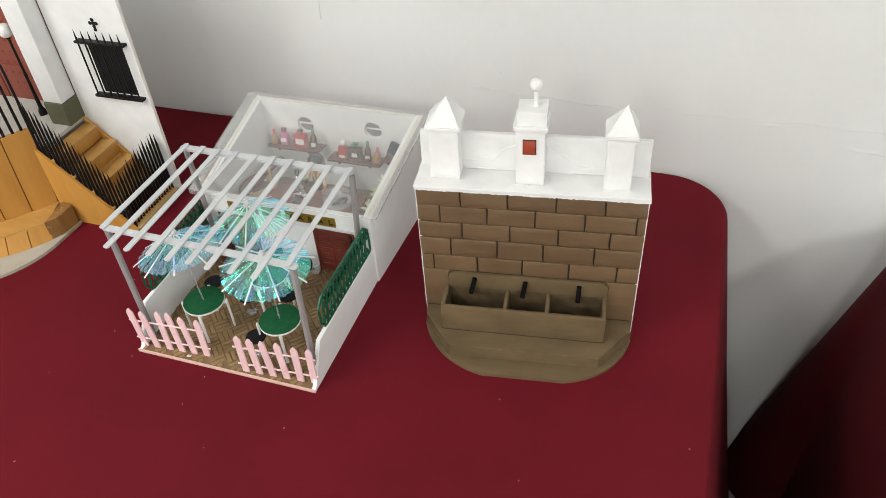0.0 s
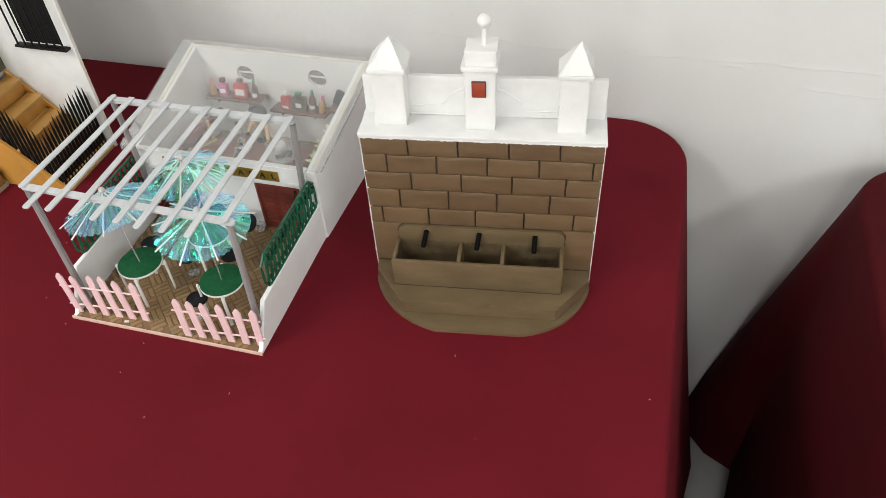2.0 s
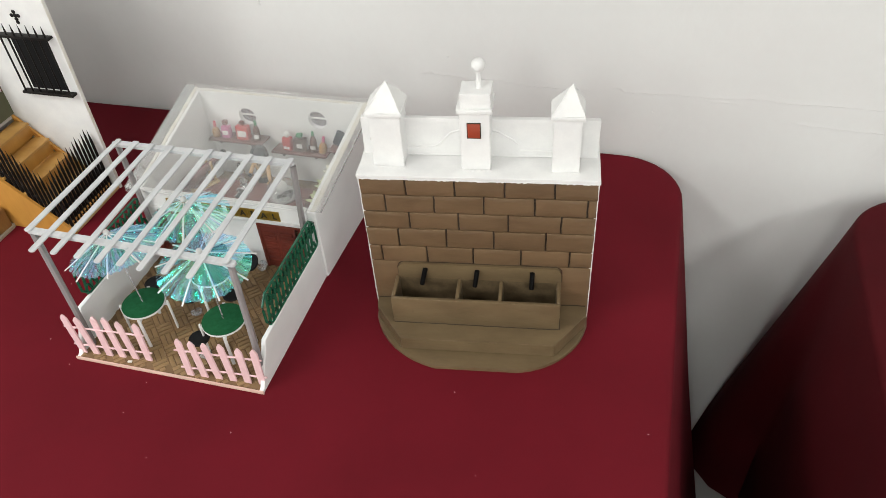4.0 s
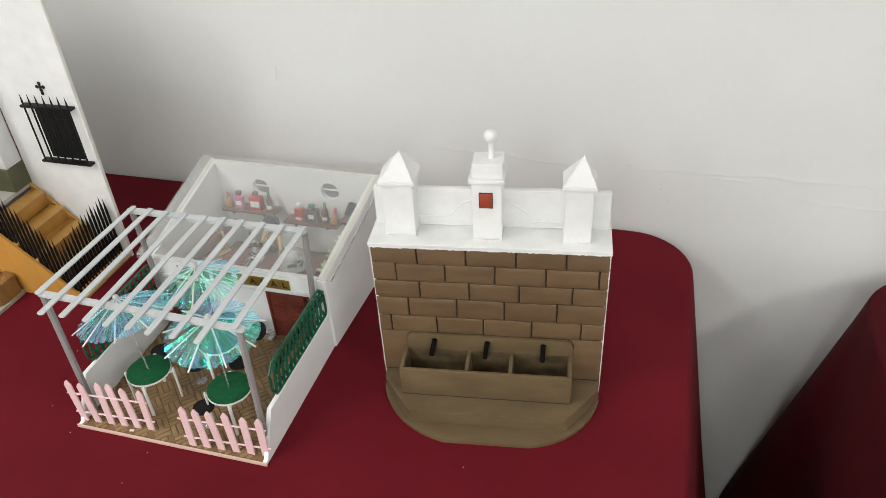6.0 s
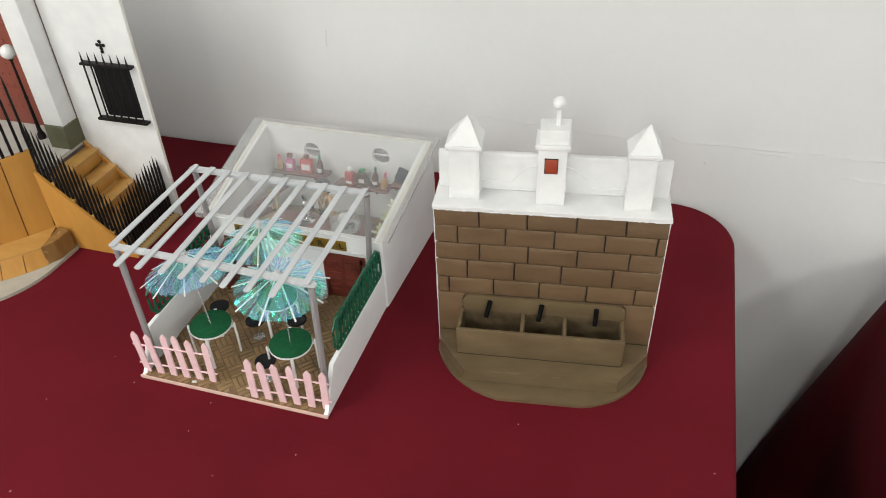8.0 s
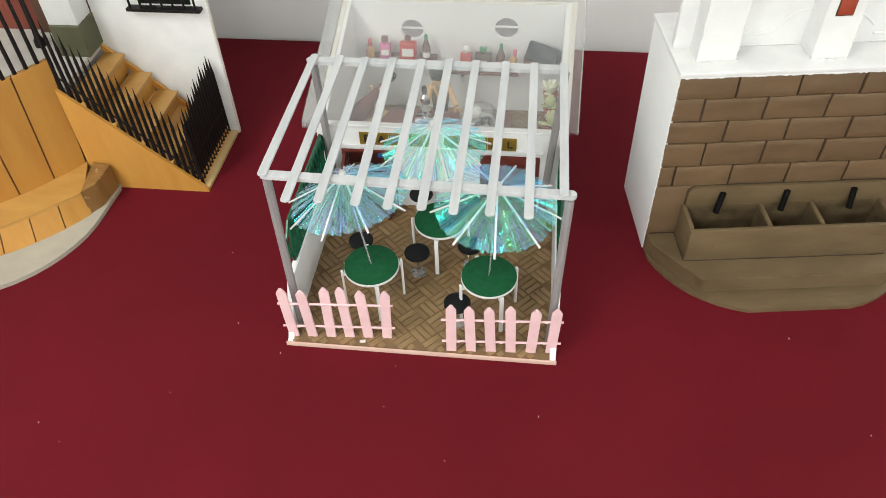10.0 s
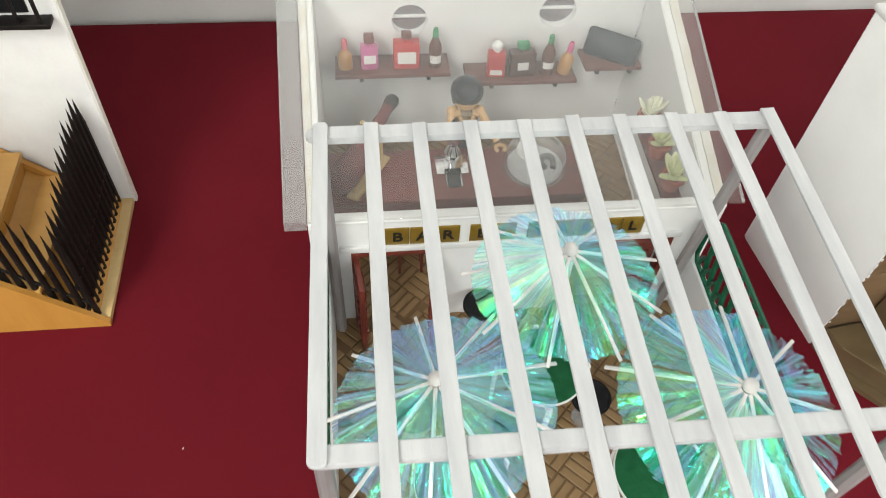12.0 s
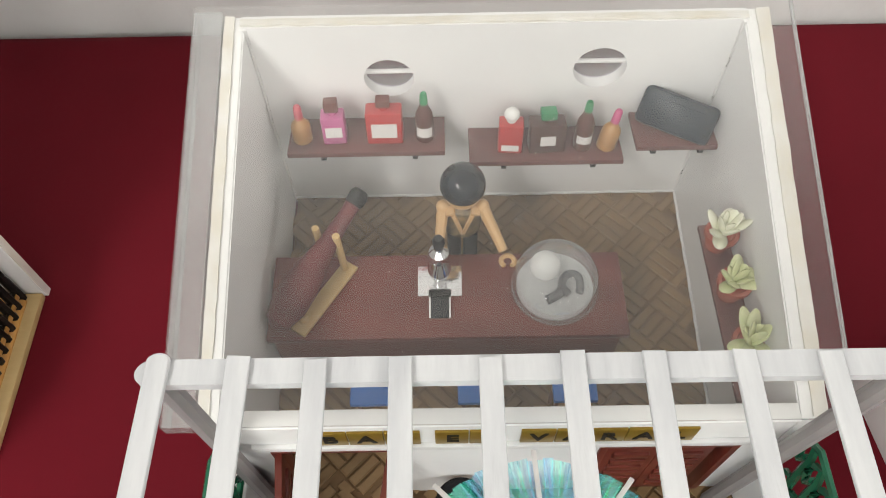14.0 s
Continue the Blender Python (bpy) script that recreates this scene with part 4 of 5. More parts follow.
lid = part("lid", splay(lid_board(-0.0180, 0.2620, YF - 0.001, YB + 0.010, 0.0026, 0.0018)), M_LID, bar, "clear dusty acrylic sheet")
lid.visible_shadow = False
for k, (x0, x1) in enumerate(((-0.0180, -0.0160), (-0.0158, -0.0050))):
    part("edge_strip", splay(lid_board(x0, x1, YF - 0.0005, YB + 0.009, -0.004, 0.006)), M_EDGE, bar)
part("edge_strip", splay(lid_board(0.2608, 0.2621, YF - 0.0005, YB + 0.009, 0.0027, 0.0016)), M_EDGE, bar)

rnd = random.Random(33)
bm = bmesh.new()
for k in range(26):
    dx, dy, l = rnd.uniform(0.0, 0.245), rnd.uniform(YF + 0.01, YB - 0.01), rnd.uniform(0.00012, 0.0004)
    box(bm, -l, l, -0.0002, 0.0002, 0.0, 0.0003, pose(dx, dy, roof_z(dy) + 0.0045, 10, 0, rnd.uniform(0, 180)))
tagged(part("dust", bm, M_LINT, lid, "specks of pale dust on the sheet", 0), kind="stuff")

# pergola
NS = 10
bx = (0.0097, 0.0344, 0.0582, 0.0840, 0.1115, 0.1367, 0.1614, 0.1890, 0.2148, 0.2413)
fx = (0.0076, 0.0337, 0.0588, 0.0867, 0.1116, 0.1371, 0.1608, 0.1880, 0.2165, 0.2425)
YFB, YBB, ZBM = 0.0218, 0.1870, 0.1868


def sag(bm):
    """The pergola drops a little towards its front corner."""
    for v in bm.verts:
        v.co.z -= (0.0008 + 0.020 * v.co.x) * (YBB - v.co.y) / (YBB - YFB) * min(1.0, v.co.z / ZBM)
    return bm


for (x, y), (xt, yt) in zip(((0.0078, 0.0215), (0.2430, 0.0180), (0.0095, 0.1900), (0.2310, 0.1900)), ((0.0095, YFB), (0.2470, YFB - 0.002), (0.0085, YBB), (0.2435, YBB))):
    bm = bmesh.new()
    rod(bm, (x, y, 0.0034), (xt, yt, ZBM), 0.0038, seg=8)
    part("post", sag(bm), M_POST, bar, "grey stick post")
for xa, xb, y in ((0.0088, 0.2480, YFB), (0.0066, 0.2415, YBB)):
    bm = bmesh.new()
    prism(bm, [(xb + 0.0042 * math.sin(radians(a)), y - 0.0042 * math.cos(radians(a))) for a in range(0, 181, 20)] + [(xa - 0.0042 * math.sin(radians(a)), y + 0.0042 * math.cos(radians(a))) for a in range(0, 181, 20)], ZBM + 0.0008, ZBM + 0.0050)
    bmesh.ops.bevel(bm, geom=[e for e in bm.edges if abs(e.verts[0].co.z - e.verts[1].co.z) < 1e-6], offset=0.0006, segments=2, affect="EDGES")
    rough_up(bm, 0.0003, 150)
    part("beam", sag(bm), M_SLAT, bar, "white painted beam")
rnd = random.Random(9)
for k in range(NS):
    y1, z = 0.1906 + rnd.uniform(-0.001, 0.001), ZBM + 0.0062
    y0 = (0.0185 if k in (0, NS - 1) else -0.0075 + rnd.uniform(-0.0015, 0.0015))
    fe = lambda y, k=k: bx[k] + (fx[k] - bx[k]) * (YBB - y) / (YBB + 0.0075)
    bm = bmesh.new()
    hw = 0.0036
    L = y1 - y0
    ol = [(-hw, 0), ] + [(hw * math.cos(radians(a)) , -hw * 0.6 * math.sin(radians(a))) for a in range(180, -1, -30)][1:-1] + [(hw, 0), (hw, L)] + [(hw * math.cos(radians(a)), L + hw * 0.6 * math.sin(radians(a))) for a in range(0, 181, 30)][1:-1] * (k == 0) + [(-hw, L)]
    ol = [(x, y) for x, y in ol]
    prism(bm, [(x, y) for x, y in ol], -0.0010, 0.0010)
    bmesh.ops.bevel(bm, geom=[e for e in bm.edges if abs(e.verts[0].co.z - e.verts[1].co.z) < 1e-6], offset=0.0003, segments=1, affect="EDGES")
    ang = math.degrees(math.atan2(-(fe(y1) - fe(y0)), y1 - y0))
    bmesh.ops.transform(bm, matrix=pose(fe(y0), y0, z + rnd.uniform(-0.0003, 0.0004), 0, rnd.uniform(-3, 3), ang), verts=bm.verts)
    rough_up(bm, 0.0003, 120)
    part("slat", sag(bm), M_SLAT, bar)


# pink picket fences
def fence(x0, x1, y0, y1, tops, label):
    f = part("picket_fence", None, None, bar, label)
    bm = bmesh.new()
    for z in (0.0175, 0.0485):
        zz = z * tops / 0.066
        rod(bm, (x0 - 0.0085, y0 - 0.001, zz), (x1 + 0.0085, y1 - 0.001, zz + 0.001), 0.0011, seg=8)
        r2 = random.Random(int(z * 1e4))
        for k in range(7):
            q = (k + 0.5) / 7
            ball(bm, (x0 + (x1 - x0) * q, y0 + (y1 - y0) * q - 0.001, zz), 0.0014, 1.6, 1, 0.9, 8)
    part("rail", bm, M_PINK, f)
    for k in range(6):
        q = k / 5
        cx, cy = x0 + (x1 - x0) * q, y0 + (y1 - y0) * q
        h = tops + rnd.uniform(-0.0015, 0.0015)
        w = 0.0046
        bm = bmesh.new()
        ol = [(-w, 0.0), (w, 0.0), (w, h - 0.0062), (w * 0.22, h - 0.0004), (-w * 0.22, h - 0.0004), (-w, h - 0.0062)]
        prism(bm, ol, -0.0012, 0.0012, pose(cx, cy - 0.001, 0.0036, 90 + rnd.uniform(-2, 2), rnd.uniform(-2.5, 2.5), 0))
        bmesh.ops.bevel(bm, geom=list(bm.edges), offset=0.0004, segments=1, affect="EDGES")
        part("picket", bm, M_PINK, f)


fence(0.0050, 0.0930, 0.0078, 0.0132, 0.0670, "pink painted picket fence")
fence(0.1545, 0.2450, 0.0040, 0.0096, 0.0640, "pink painted picket fence")


# green lattice railings on the terrace walls
def railing(x, sgn):
    y0, y1, z0, z1 = 0.047, 0.1955, 0.0580, 0.1045
    r = part("railing", None, None, bar, "green cast lattice railing")
    bm = bmesh.new()
    c = 0.011
    loop = [(y0, z0 + c), (y0 + c * 0.9, z0), (y1 - c * 0.4, z0), (y1, z0 + c * 0.4), (y1, z1 - c), (y1 - c, z1), (y0 + c, z1), (y0, z1 - c)]
    fine = []
    for (ya, za), (yb, zb2) in zip(loop, loop[1:] + loop[:1]):
        k = max(2, int(math.hypot(yb - ya, zb2 - za) / 0.006))
        fine += [(x, ya + (yb - ya) * i / k, za + (zb2 - za) * i / k) for i in range(k)]
    tube(bm, fine, 0.0017, 6, closed=True)
    part("frame", bm, M_GREEN, r)
    n = 14
    step = (y1 - y0 - 0.012) / n
    for k in range(n):
        bm = bmesh.new()
        ya = y0 + 0.006 + step * k
        tube(bm, [(x, ya, z0 + 0.001), (x, ya + step * 0.35, z0 + 0.020), (x, ya + step * 0.55, z1 - 0.010), (x, ya + step * 0.8, z1 - 0.003), (x, ya + step * 1.15, z1 - 0.008),
                  (x, ya + step * 1.2, z1 - 0.016), (x, ya + step * 0.9, z1 - 0.021), (x, ya + step * 0.7, z1 - 0.014)], 0.0019, 6)
        tube(bm, [(x, ya + step * 1.0, z0 + 0.001), (x, ya + step * 0.75, z0 + 0.010), (x, ya + step * 0.4, z0 + 0.014), (x, ya + step * 0.15, z0 + 0.008)], 0.0018, 6)
        part("scroll", bm, M_GREEN, r)


railing(0.2475, 1)
railing(0.0025, -1)


# ---- terrace furniture ----
def terrace_table():
    tb = thing("terrace_table", "round white table with a green felt top", "table", group="terrace tables")
    bm = bmesh.new()
    lathe(bm, [(0.0245, 0.0455), (0.0260, 0.0460), (0.0260, 0.0482), (0.0245, 0.0486)], 40)
    part("rim", bm, M_WHITE, tb, "white rim")
    bm = bmesh.new()
    lathe(bm, [(0.0254, 0.0482), (0.0256, 0.0494), (0.0248, 0.0499)], 40)
    part("tabletop", bm, M_FELT, tb, "green felt top")
    for k in range(4):
        a = k * 90 + 20
        bm = bmesh.new()
        box(bm, 0.0272, 0.0294, -0.0019, 0.0019, 0, 0.0480, pose(0, 0, 0, 0, 0, a), bevel=0.0006)
        box(bm, 0.0180, 0.0280, -0.0019, 0.0019, 0.0425, 0.0447, pose(0, 0, 0, 0, 0, a), bevel=0.0003)
        part("leg", bm, M_WHITE, tb)
    return tb


def parasol(base, apex, radius, drop, seed, label):
    """A paper-parasol shape of crinkled film, ribs and a thin pole that leans from base to apex."""
    rnd = random.Random(seed)
    base, apex = Vector(base), Vector(apex)
    um = thing("parasol", label, "parasol", base, group="terrace parasols")
    d = apex - base
    q = Vector((0, 0, 1)).rotation_difference(d).to_matrix().to_4x4()
    up = Matrix.Translation(d) @ q
    bm = bmesh.new()
    rod(bm, (0, 0, 0), d, 0.0009, seg=8)
    part("pole", bm, M_STEM, um, "thin pole")
    # many narrow creased strips
    n = 96
    bm = bmesh.new()
    radii = [0.004 + (radius - 0.004) * k / 9 for k in range(10)]
    for k in range(n):
        a0, a1 = k * math.tau / n, (k + 1.15) * math.tau / n
        lift = rnd.uniform(-0.0012, 0.0012)
        tw = rnd.uniform(-0.0014, 0.0014)
        prev = None
        for i, rr in enumerate(radii):
            f = rr / radius
            r1 = rr * (1 + (rnd.uniform(-0.014, 0.008) if i == len(radii) - 1 else 0))
            z = -drop * f ** 1.15 + lift * f + rnd.uniform(-0.0007, 0.0007) * f
            va = bm.verts.new((r1 * math.cos(a0), r1 * math.sin(a0), z - tw * f))
            vb = bm.verts.new((r1 * math.cos(a1), r1 * math.sin(a1), z + tw * f))
            if prev:
                bm.faces.new((prev[0], va, vb, prev[1]))
            prev = (va, vb)
    me = bpy.data.meshes.new("canopy")
    bm.to_mesh(me)
    bm.free()
    me.materials.append(M_FOIL[seed - 1])
    cp = new("canopy", me)
    cp.parent = um
    cp.matrix_basis = up
    tagged(cp, "crinkled iridescent film canopy")
    sol = cp.modifiers.new("thickness", "SOLIDIFY")
    sol.thickness, sol.offset = 0.00012, -1
    nr = 9
    for k in range(nr):
        a = math.tau * k / nr + rnd.uniform(-0.04, 0.04) + seed
        rl = radius * rnd.uniform(1.06, 1.13)
        bm = bmesh.new()
        sl = math.atan2(drop, radius)
        m = up @ Matrix.Rotation(a, 4, "Z") @ Matrix.Translation((0, 0, 0.0002)) @ Matrix.Rotation(sl, 4, "Y")
        box(bm, 0.003, math.hypot(rl, drop * rl / radius), -0.0009, 0.0009, -0.0004, 0.0006, m, bevel=0.0002)
        part("rib", bm, M_RIB, um)
    bm = bmesh.new()
    ball(bm, (0, 0, 0.002), 0.0036, 1, 1, 1, 14, up)
    part("knob", bm, M_RIB, um, "small white knob")
    return um


FZ = 0.0045
tables = [(0.0742, 0.0580), (0.1850, 0.0535), (0.1315, 0.1245)]
tb = terrace_table()
tb.matrix_basis = pose(tables[0][0], tables[0][1], FZ)
copy_thing(tb, pose(tables[1][0], tables[1][1], FZ, 0, 0, 8))
copy_thing(tb, pose(tables[2][0], tables[2][1], FZ, 0, 0, -22))
parasol((0.0742, 0.0580, 0.0543), (0.0572, 0.0680, 0.1525), 0.0530, 0.023, 1, "iridescent green and lilac film parasol leaning over a table")
parasol((0.1850, 0.0535, 0.0543), (0.1908, 0.0480, 0.1655), 0.0515, 0.022, 2, "iridescent blue and green film parasol over a table")
parasol((0.1315, 0.1245, 0.0543), (0.1278, 0.1260, 0.1655), 0.0475, 0.023, 3, "iridescent green film parasol near the bar wall")


def stool():
    st = thing("stool", "small stool with a round black mesh seat", "stool", group="terrace stools")
    bm = bmesh.new()
    lathe(bm, [(0.0115, 0.0272), (0.0125, 0.028), (0.0125, 0.0298), (0.0112, 0.0304), (0.0106, 0.0296)], 28)
    part("seat", bm, M_BLACK, st, "black round seat")
    bm = bmesh.new()
    lathe(bm, [(0.0014, 0.004), (0.0012, 0.0275)], 10)
    part("stem", bm, M_CHROME, st, "thin silver stem")
    bm = bmesh.new()
    lathe(bm, [(0.0075, 0.0), (0.0075, 0.0012), (0.0030, 0.0032), (0.0014, 0.0045)], 20)
    part("foot", bm, M_STEM, st, "clear plastic foot")
    return st


st = stool()
spots = [(0.1570, 0.0350), (0.1623, 0.1110), (0.1110, 0.0965), (0.0524, 0.1086), (0.1035, 0.1830)]
st.matrix_basis = pose(*spots[0], FZ)
for s in spots[1:]:
    copy_thing(st, pose(*s, FZ))
tagged(copy_thing(st, pose(0.1615, 0.1890, FZ + 0.0052, 40, 0, -15)), "small stool with a round black seat, tipped against the bar wall")
bm = bmesh.new()
box(bm, -0.0028, 0.0028, -0.0016, 0.0016, 0, 0.0016, pose(0.071, 0.0045, 0.0043, 0, 0, 10), bevel=0.0006)
solid("crumb", bm, M_CREAM, "small cream crumb of glue on the terrace floor", "crumb")


# ---- inside the bar ----
RZ = 0.0046
counter = thing("bar_counter", "long dark red wooden bar counter", "counter", (0.0, 0.0, RZ))
bm = bmesh.new()
box(bm, 0.0052, 0.1905, 0.2675, 0.3115, 0.0, 0.0400)
part("body", bm, M_COUNTER, counter)
bm = bmesh.new()
box(bm, 0.0040, 0.1930, 0.2632, 0.3135, 0.0400, 0.0449, bevel=0.0008)
part("worktop", bm, M_COUNTER, counter)
CZ = RZ + 0.0449


def blue_stool():
    bs = thing("bar_stool", "low bar stool with a square blue seat", "stool", group="stools at the counter")
    bm = bmesh.new()
    box(bm, -0.0110, 0.0110, -0.0098, 0.0098, 0.0385, 0.0420, bevel=0.0005)
    part("seat", bm, M_BLUE, bs, "square blue seat")
    for sx in (-1, 1):
        for sy in (-1, 1):
            bm = bmesh.new()
            box(bm, sx * 0.0078 - 0.0009, sx * 0.0078 + 0.0009, sy * 0.005 - 0.0009, sy * 0.005 + 0.0009, 0, 0.0385)
            part("leg", bm, M_COUNTER, bs)
    return bs


bs = blue_stool()
bs.matrix_basis = pose(0.0600, 0.2385, RZ)
copy_thing(bs, pose(0.1140, 0.2385, RZ))
copy_thing(bs, pose(0.1618, 0.2388, RZ))

# toy shopkeeper: one plain mesh
bm = bmesh.new()


def slot(bm, i, fn):
    before = set(bm.faces)
    fn()
    for f in bm.faces:
        if f not in before:
            f.material_index = i


slot(bm, 3, lambda: (box(bm, -0.0085, -0.0008, -0.006, 0.006, -0.0165, 0.029, bevel=0.001), box(bm, 0.0008, 0.0085, -0.006, 0.006, -0.0165, 0.029, bevel=0.001)))
slot(bm, 2, lambda: lathe(bm, [(0.0098, 0.028), (0.0104, 0.034), (0.0098, 0.050), (0.0070, 0.0525)], 20, Matrix.Diagonal((1, 0.72, 1, 1))))
slot(bm, 1, lambda: (rod(bm, (-0.0105, -0.001, 0.050), (-0.0125, -0.014, 0.040), 0.0034, 0.0028), rod(bm, (0.0105, -0.001, 0.050), (0.0215, -0.0225, 0.0385), 0.0034, 0.0026),
                     ball(bm, (-0.0105, -0.001, 0.050), 0.0040), ball(bm, (0.0105, -0.001, 0.050), 0.0040),
                     tube(bm, [(0.0236 + 0.0036 * math.cos(radians(a)), -0.0275 + 0.0034 * math.sin(radians(a)), 0.0362) for a in range(-60, 241, 30)], 0.0014, 8),
                     lathe(bm, [(0.004, 0.052), (0.0042, 0.055)], 14), ball(bm, (0, -0.001, 0.063), 0.0098, 1, 0.95, 1),
                     *[box(bm, -0.0012, 0.0012, -0.0080, -0.0062, 0, 0.0185, pose(0, 0, 0.0325, 0, sgn * 16, 0), bevel=0.0004) for sgn in (-1, 1)],
                     *[box(bm, -0.0026, 0.0026, -0.0074, 0.004, 0, 0.0022, pose(sgn * 0.0062, 0, 0.0500, 0, sgn * 24, 0), bevel=0.0006) for sgn in (-1, 1)]))
slot(bm, 0, lambda: (ball(bm, (0, 0.0012, 0.0670), 0.0122, 1, 1, 0.92, 24), box(bm, -0.0102, 0.0102, 0.0005, 0.0108, 0.053, 0.066, bevel=0.003), ball(bm, (-0.0128, -0.0165, 0.0385), 0.0030)))
solid("toy_figure", bm, [M_HAIR, M_TAN, M_TOYPRINT, M_BLACK], "small plastic toy shopkeeper with dark hair behind the counter", "toy figure").matrix_basis = pose(0.1075, 0.3310, RZ + 0.0172)

# ham on its stand
ham = thing("ham_stand", "cured ham leg clamped on a pale wooden stand", "ham stand", (0.0, 0.0, CZ))
bm = bmesh.new()
p0, p1 = Vector((0.0205, 0.2665, 0)), Vector((0.0463, 0.3074, 0))
ang = math.degrees(math.atan2(p1.y - p0.y, p1.x - p0.x))
box(bm, 0, (p1 - p0).length, -0.0045, 0.0045, 0, 0.0022, pose(p0.x, p0.y, 0, 0, 0, ang), bevel=0.0004)
part("base_board", bm, M_PALEWOOD, ham)
for px, py, h, r in ((0.0430, 0.3045, 0.0330, 0.0021), (0.0318, 0.3105, 0.0315, 0.0021), (0.0235, 0.2735, 0.0060, 0.0030)):
    bm = bmesh.new()
    rod(bm, (px, py, 0.0), (px - 0.001, py + 0.001, h), r, seg=8)
    part("peg", bm, M_PALEWOOD, ham)
axis = (Vector((0.0530, 0.3285, 0.0360)) - Vector((0.0130, 0.2700, 0.0115)))
m = Matrix.Translation((0.0130, 0.2700, 0.0115)) @ axis.to_track_quat("Z", "Y").to_matrix().to_4x4()
L = axis.length
bm = bmesh.new()
lathe(bm, [(0.002, -0.006), (0.0070, -0.002), (0.0098, 0.008), (0.0096, 0.020), (0.0072, 0.034), (0.0050, 0.046), (0.0040, L - 0.012), (0.0042, L - 0.006)], 20, m)
part("ham_leg", bm, M_HAM, ham, "dark maroon ham leg")
bm = bmesh.new()
lathe(bm, [(0.0042, L - 0.006), (0.0050, L - 0.004), (0.0051, L + 0.0005), (0.0036, L + 0.0030)], 18, m)
part("hoof", bm, M_BLACK, ham, "black hoof")

# beer tap
tap = thing("beer_tap", "shiny silver beer tap on a square plate", "beer tap", (0.0945, 0.2962, CZ))
bm = bmesh.new()
box(bm, -0.0119, 0.0119, -0.0093, 0.0093, 0, 0.0012, bevel=0.0003)
rough_up(bm, 0.0004, 300)
part("plate", bm, M_CHROME, tap)
bm = bmesh.new()
lathe(bm, [(0.0030, 0.001), (0.0030, 0.006), (0.0050, 0.009), (0.0062, 0.014), (0.0040, 0.019), (0.0030, 0.021), (0.0056, 0.026), (0.0052, 0.031), (0.0024, 0.034), (0.0024, 0.036)], 20)
part("column", bm, M_CHROME, tap)
bm = bmesh.new()
lathe(bm, [(0.0026, 0.036), (0.0032, 0.041), (0.0022, 0.044)], 14)
part("handle", bm, M_BLACK, tap, "black handle")
bm = bmesh.new()
box(bm, -0.0060, 0.0060, -0.0105, -0.0060, 0.0016, 0.0034, bevel=0.001)
part("spout", bm, M_BLACK, tap, "dark spout")
bm = bmesh.new()
box(bm, -0.0048, 0.0048, -0.0222, -0.0094, 0.0, 0.0016, bevel=0.0004)
part("drip_tray", bm, M_SLATE, tap, "grey drip tray")
bm = bmesh.new()
for x0, x1 in ((-0.0058, -0.0048), (0.0048, 0.0058)):
    box(bm, x0, x1, -0.0228, -0.0094, 0.0, 0.0022)
part("tray_rim", bm, M_CHROME, tap)

# covered dish
dish = thing("covered_dish", "round clear dish with a white ball and grey food", "dish", (0.1558, 0.2915, CZ))
bm = bmesh.new()
lathe(bm, [(0.0195, 0.0), (0.0205, 0.0008), (0.0205, 0.0020)], 36)
part("plate", bm, M_DISH, dish, "cloudy plate")
bm = bmesh.new()
ball(bm, (-0.005, 0.008, 0.010), 0.0082, 1, 1, 0.95, 20)
part("cheese", bm, M_BONE, dish, "white ball of cheese")
bm = bmesh.new()
tube(bm, [(0.0085 + 0.0050 * math.cos(radians(a)), -0.001 + 0.0068 * math.sin(radians(a)), 0.005 + 0.001 * math.sin(radians(a * 2))) for a in range(-40, 250, 24)], 0.0022, 8)
tube(bm, [(0.0040, -0.0035, 0.0045), (0.0000, -0.0075, 0.0050), (-0.0050, -0.0095, 0.0042)], 0.0028, 8)
rough_up(bm, 0.0006, 200)
part("sausage", bm, M_SLATE, dish, "dark grey ring of sausage")
bm = bmesh.new()
lathe(bm, [(0.0222, 0.0005), (0.0226, 0.006), (0.0222, 0.0125), (0.0200, 0.0175), (0.0150, 0.0208), (0.0080, 0.0222), (0.0010, 0.0226)], 40)
part("cover", bm, M_GLASS, dish, "clear plastic cover").visible_shadow = False
bm = bmesh.new()
tube(bm, [(0.0226 * math.cos(k * math.tau / 48), 0.0226 * math.sin(k * math.tau / 48), 0.0012) for k in range(48)], 0.0007, 6, closed=True)
part("cover_rim", bm, M_GLASS, dish, "cloudy rim of the cover")

# shelves and bottles
SLOPE = 8.0


def shelf(x0, x1, z, label):
    sh = thing("wall_shelf", label, "shelf", ((x0 + x1) / 2, 0.3575, z), group="bottle shelves")
    sh.matrix_basis = pose((x0 + x1) / 2, 0.3575, z, -SLOPE, 0, 0)
    hw = (x1 - x0) / 2
    bm = bmesh.new()
    box(bm, -hw, hw, 0, 0.0286, -0.0034, 0, bevel=0.0004)
    part("board", bm, M_SHELF, sh)
    for f in (-0.55, 0.62):
        bm = bmesh.new()
        box(bm, hw * f - 0.0014, hw * f + 0.0014, 0.001, 0.0286, -0.0064, -0.0034)
        part("bracket", bm, M_BLACK, sh)


S1, S2, S3 = 0.0850, 0.0748, 0.0860
shelf(0.0125, 0.0985, S1, "dark red wooden wall shelf full of bottles")
shelf(0.1120, 0.1975, S2, "dark red wooden wall shelf full of bottles")
shelf(0.2025, 0.2465, S3, "short dark red wooden wall shelf under the screen")


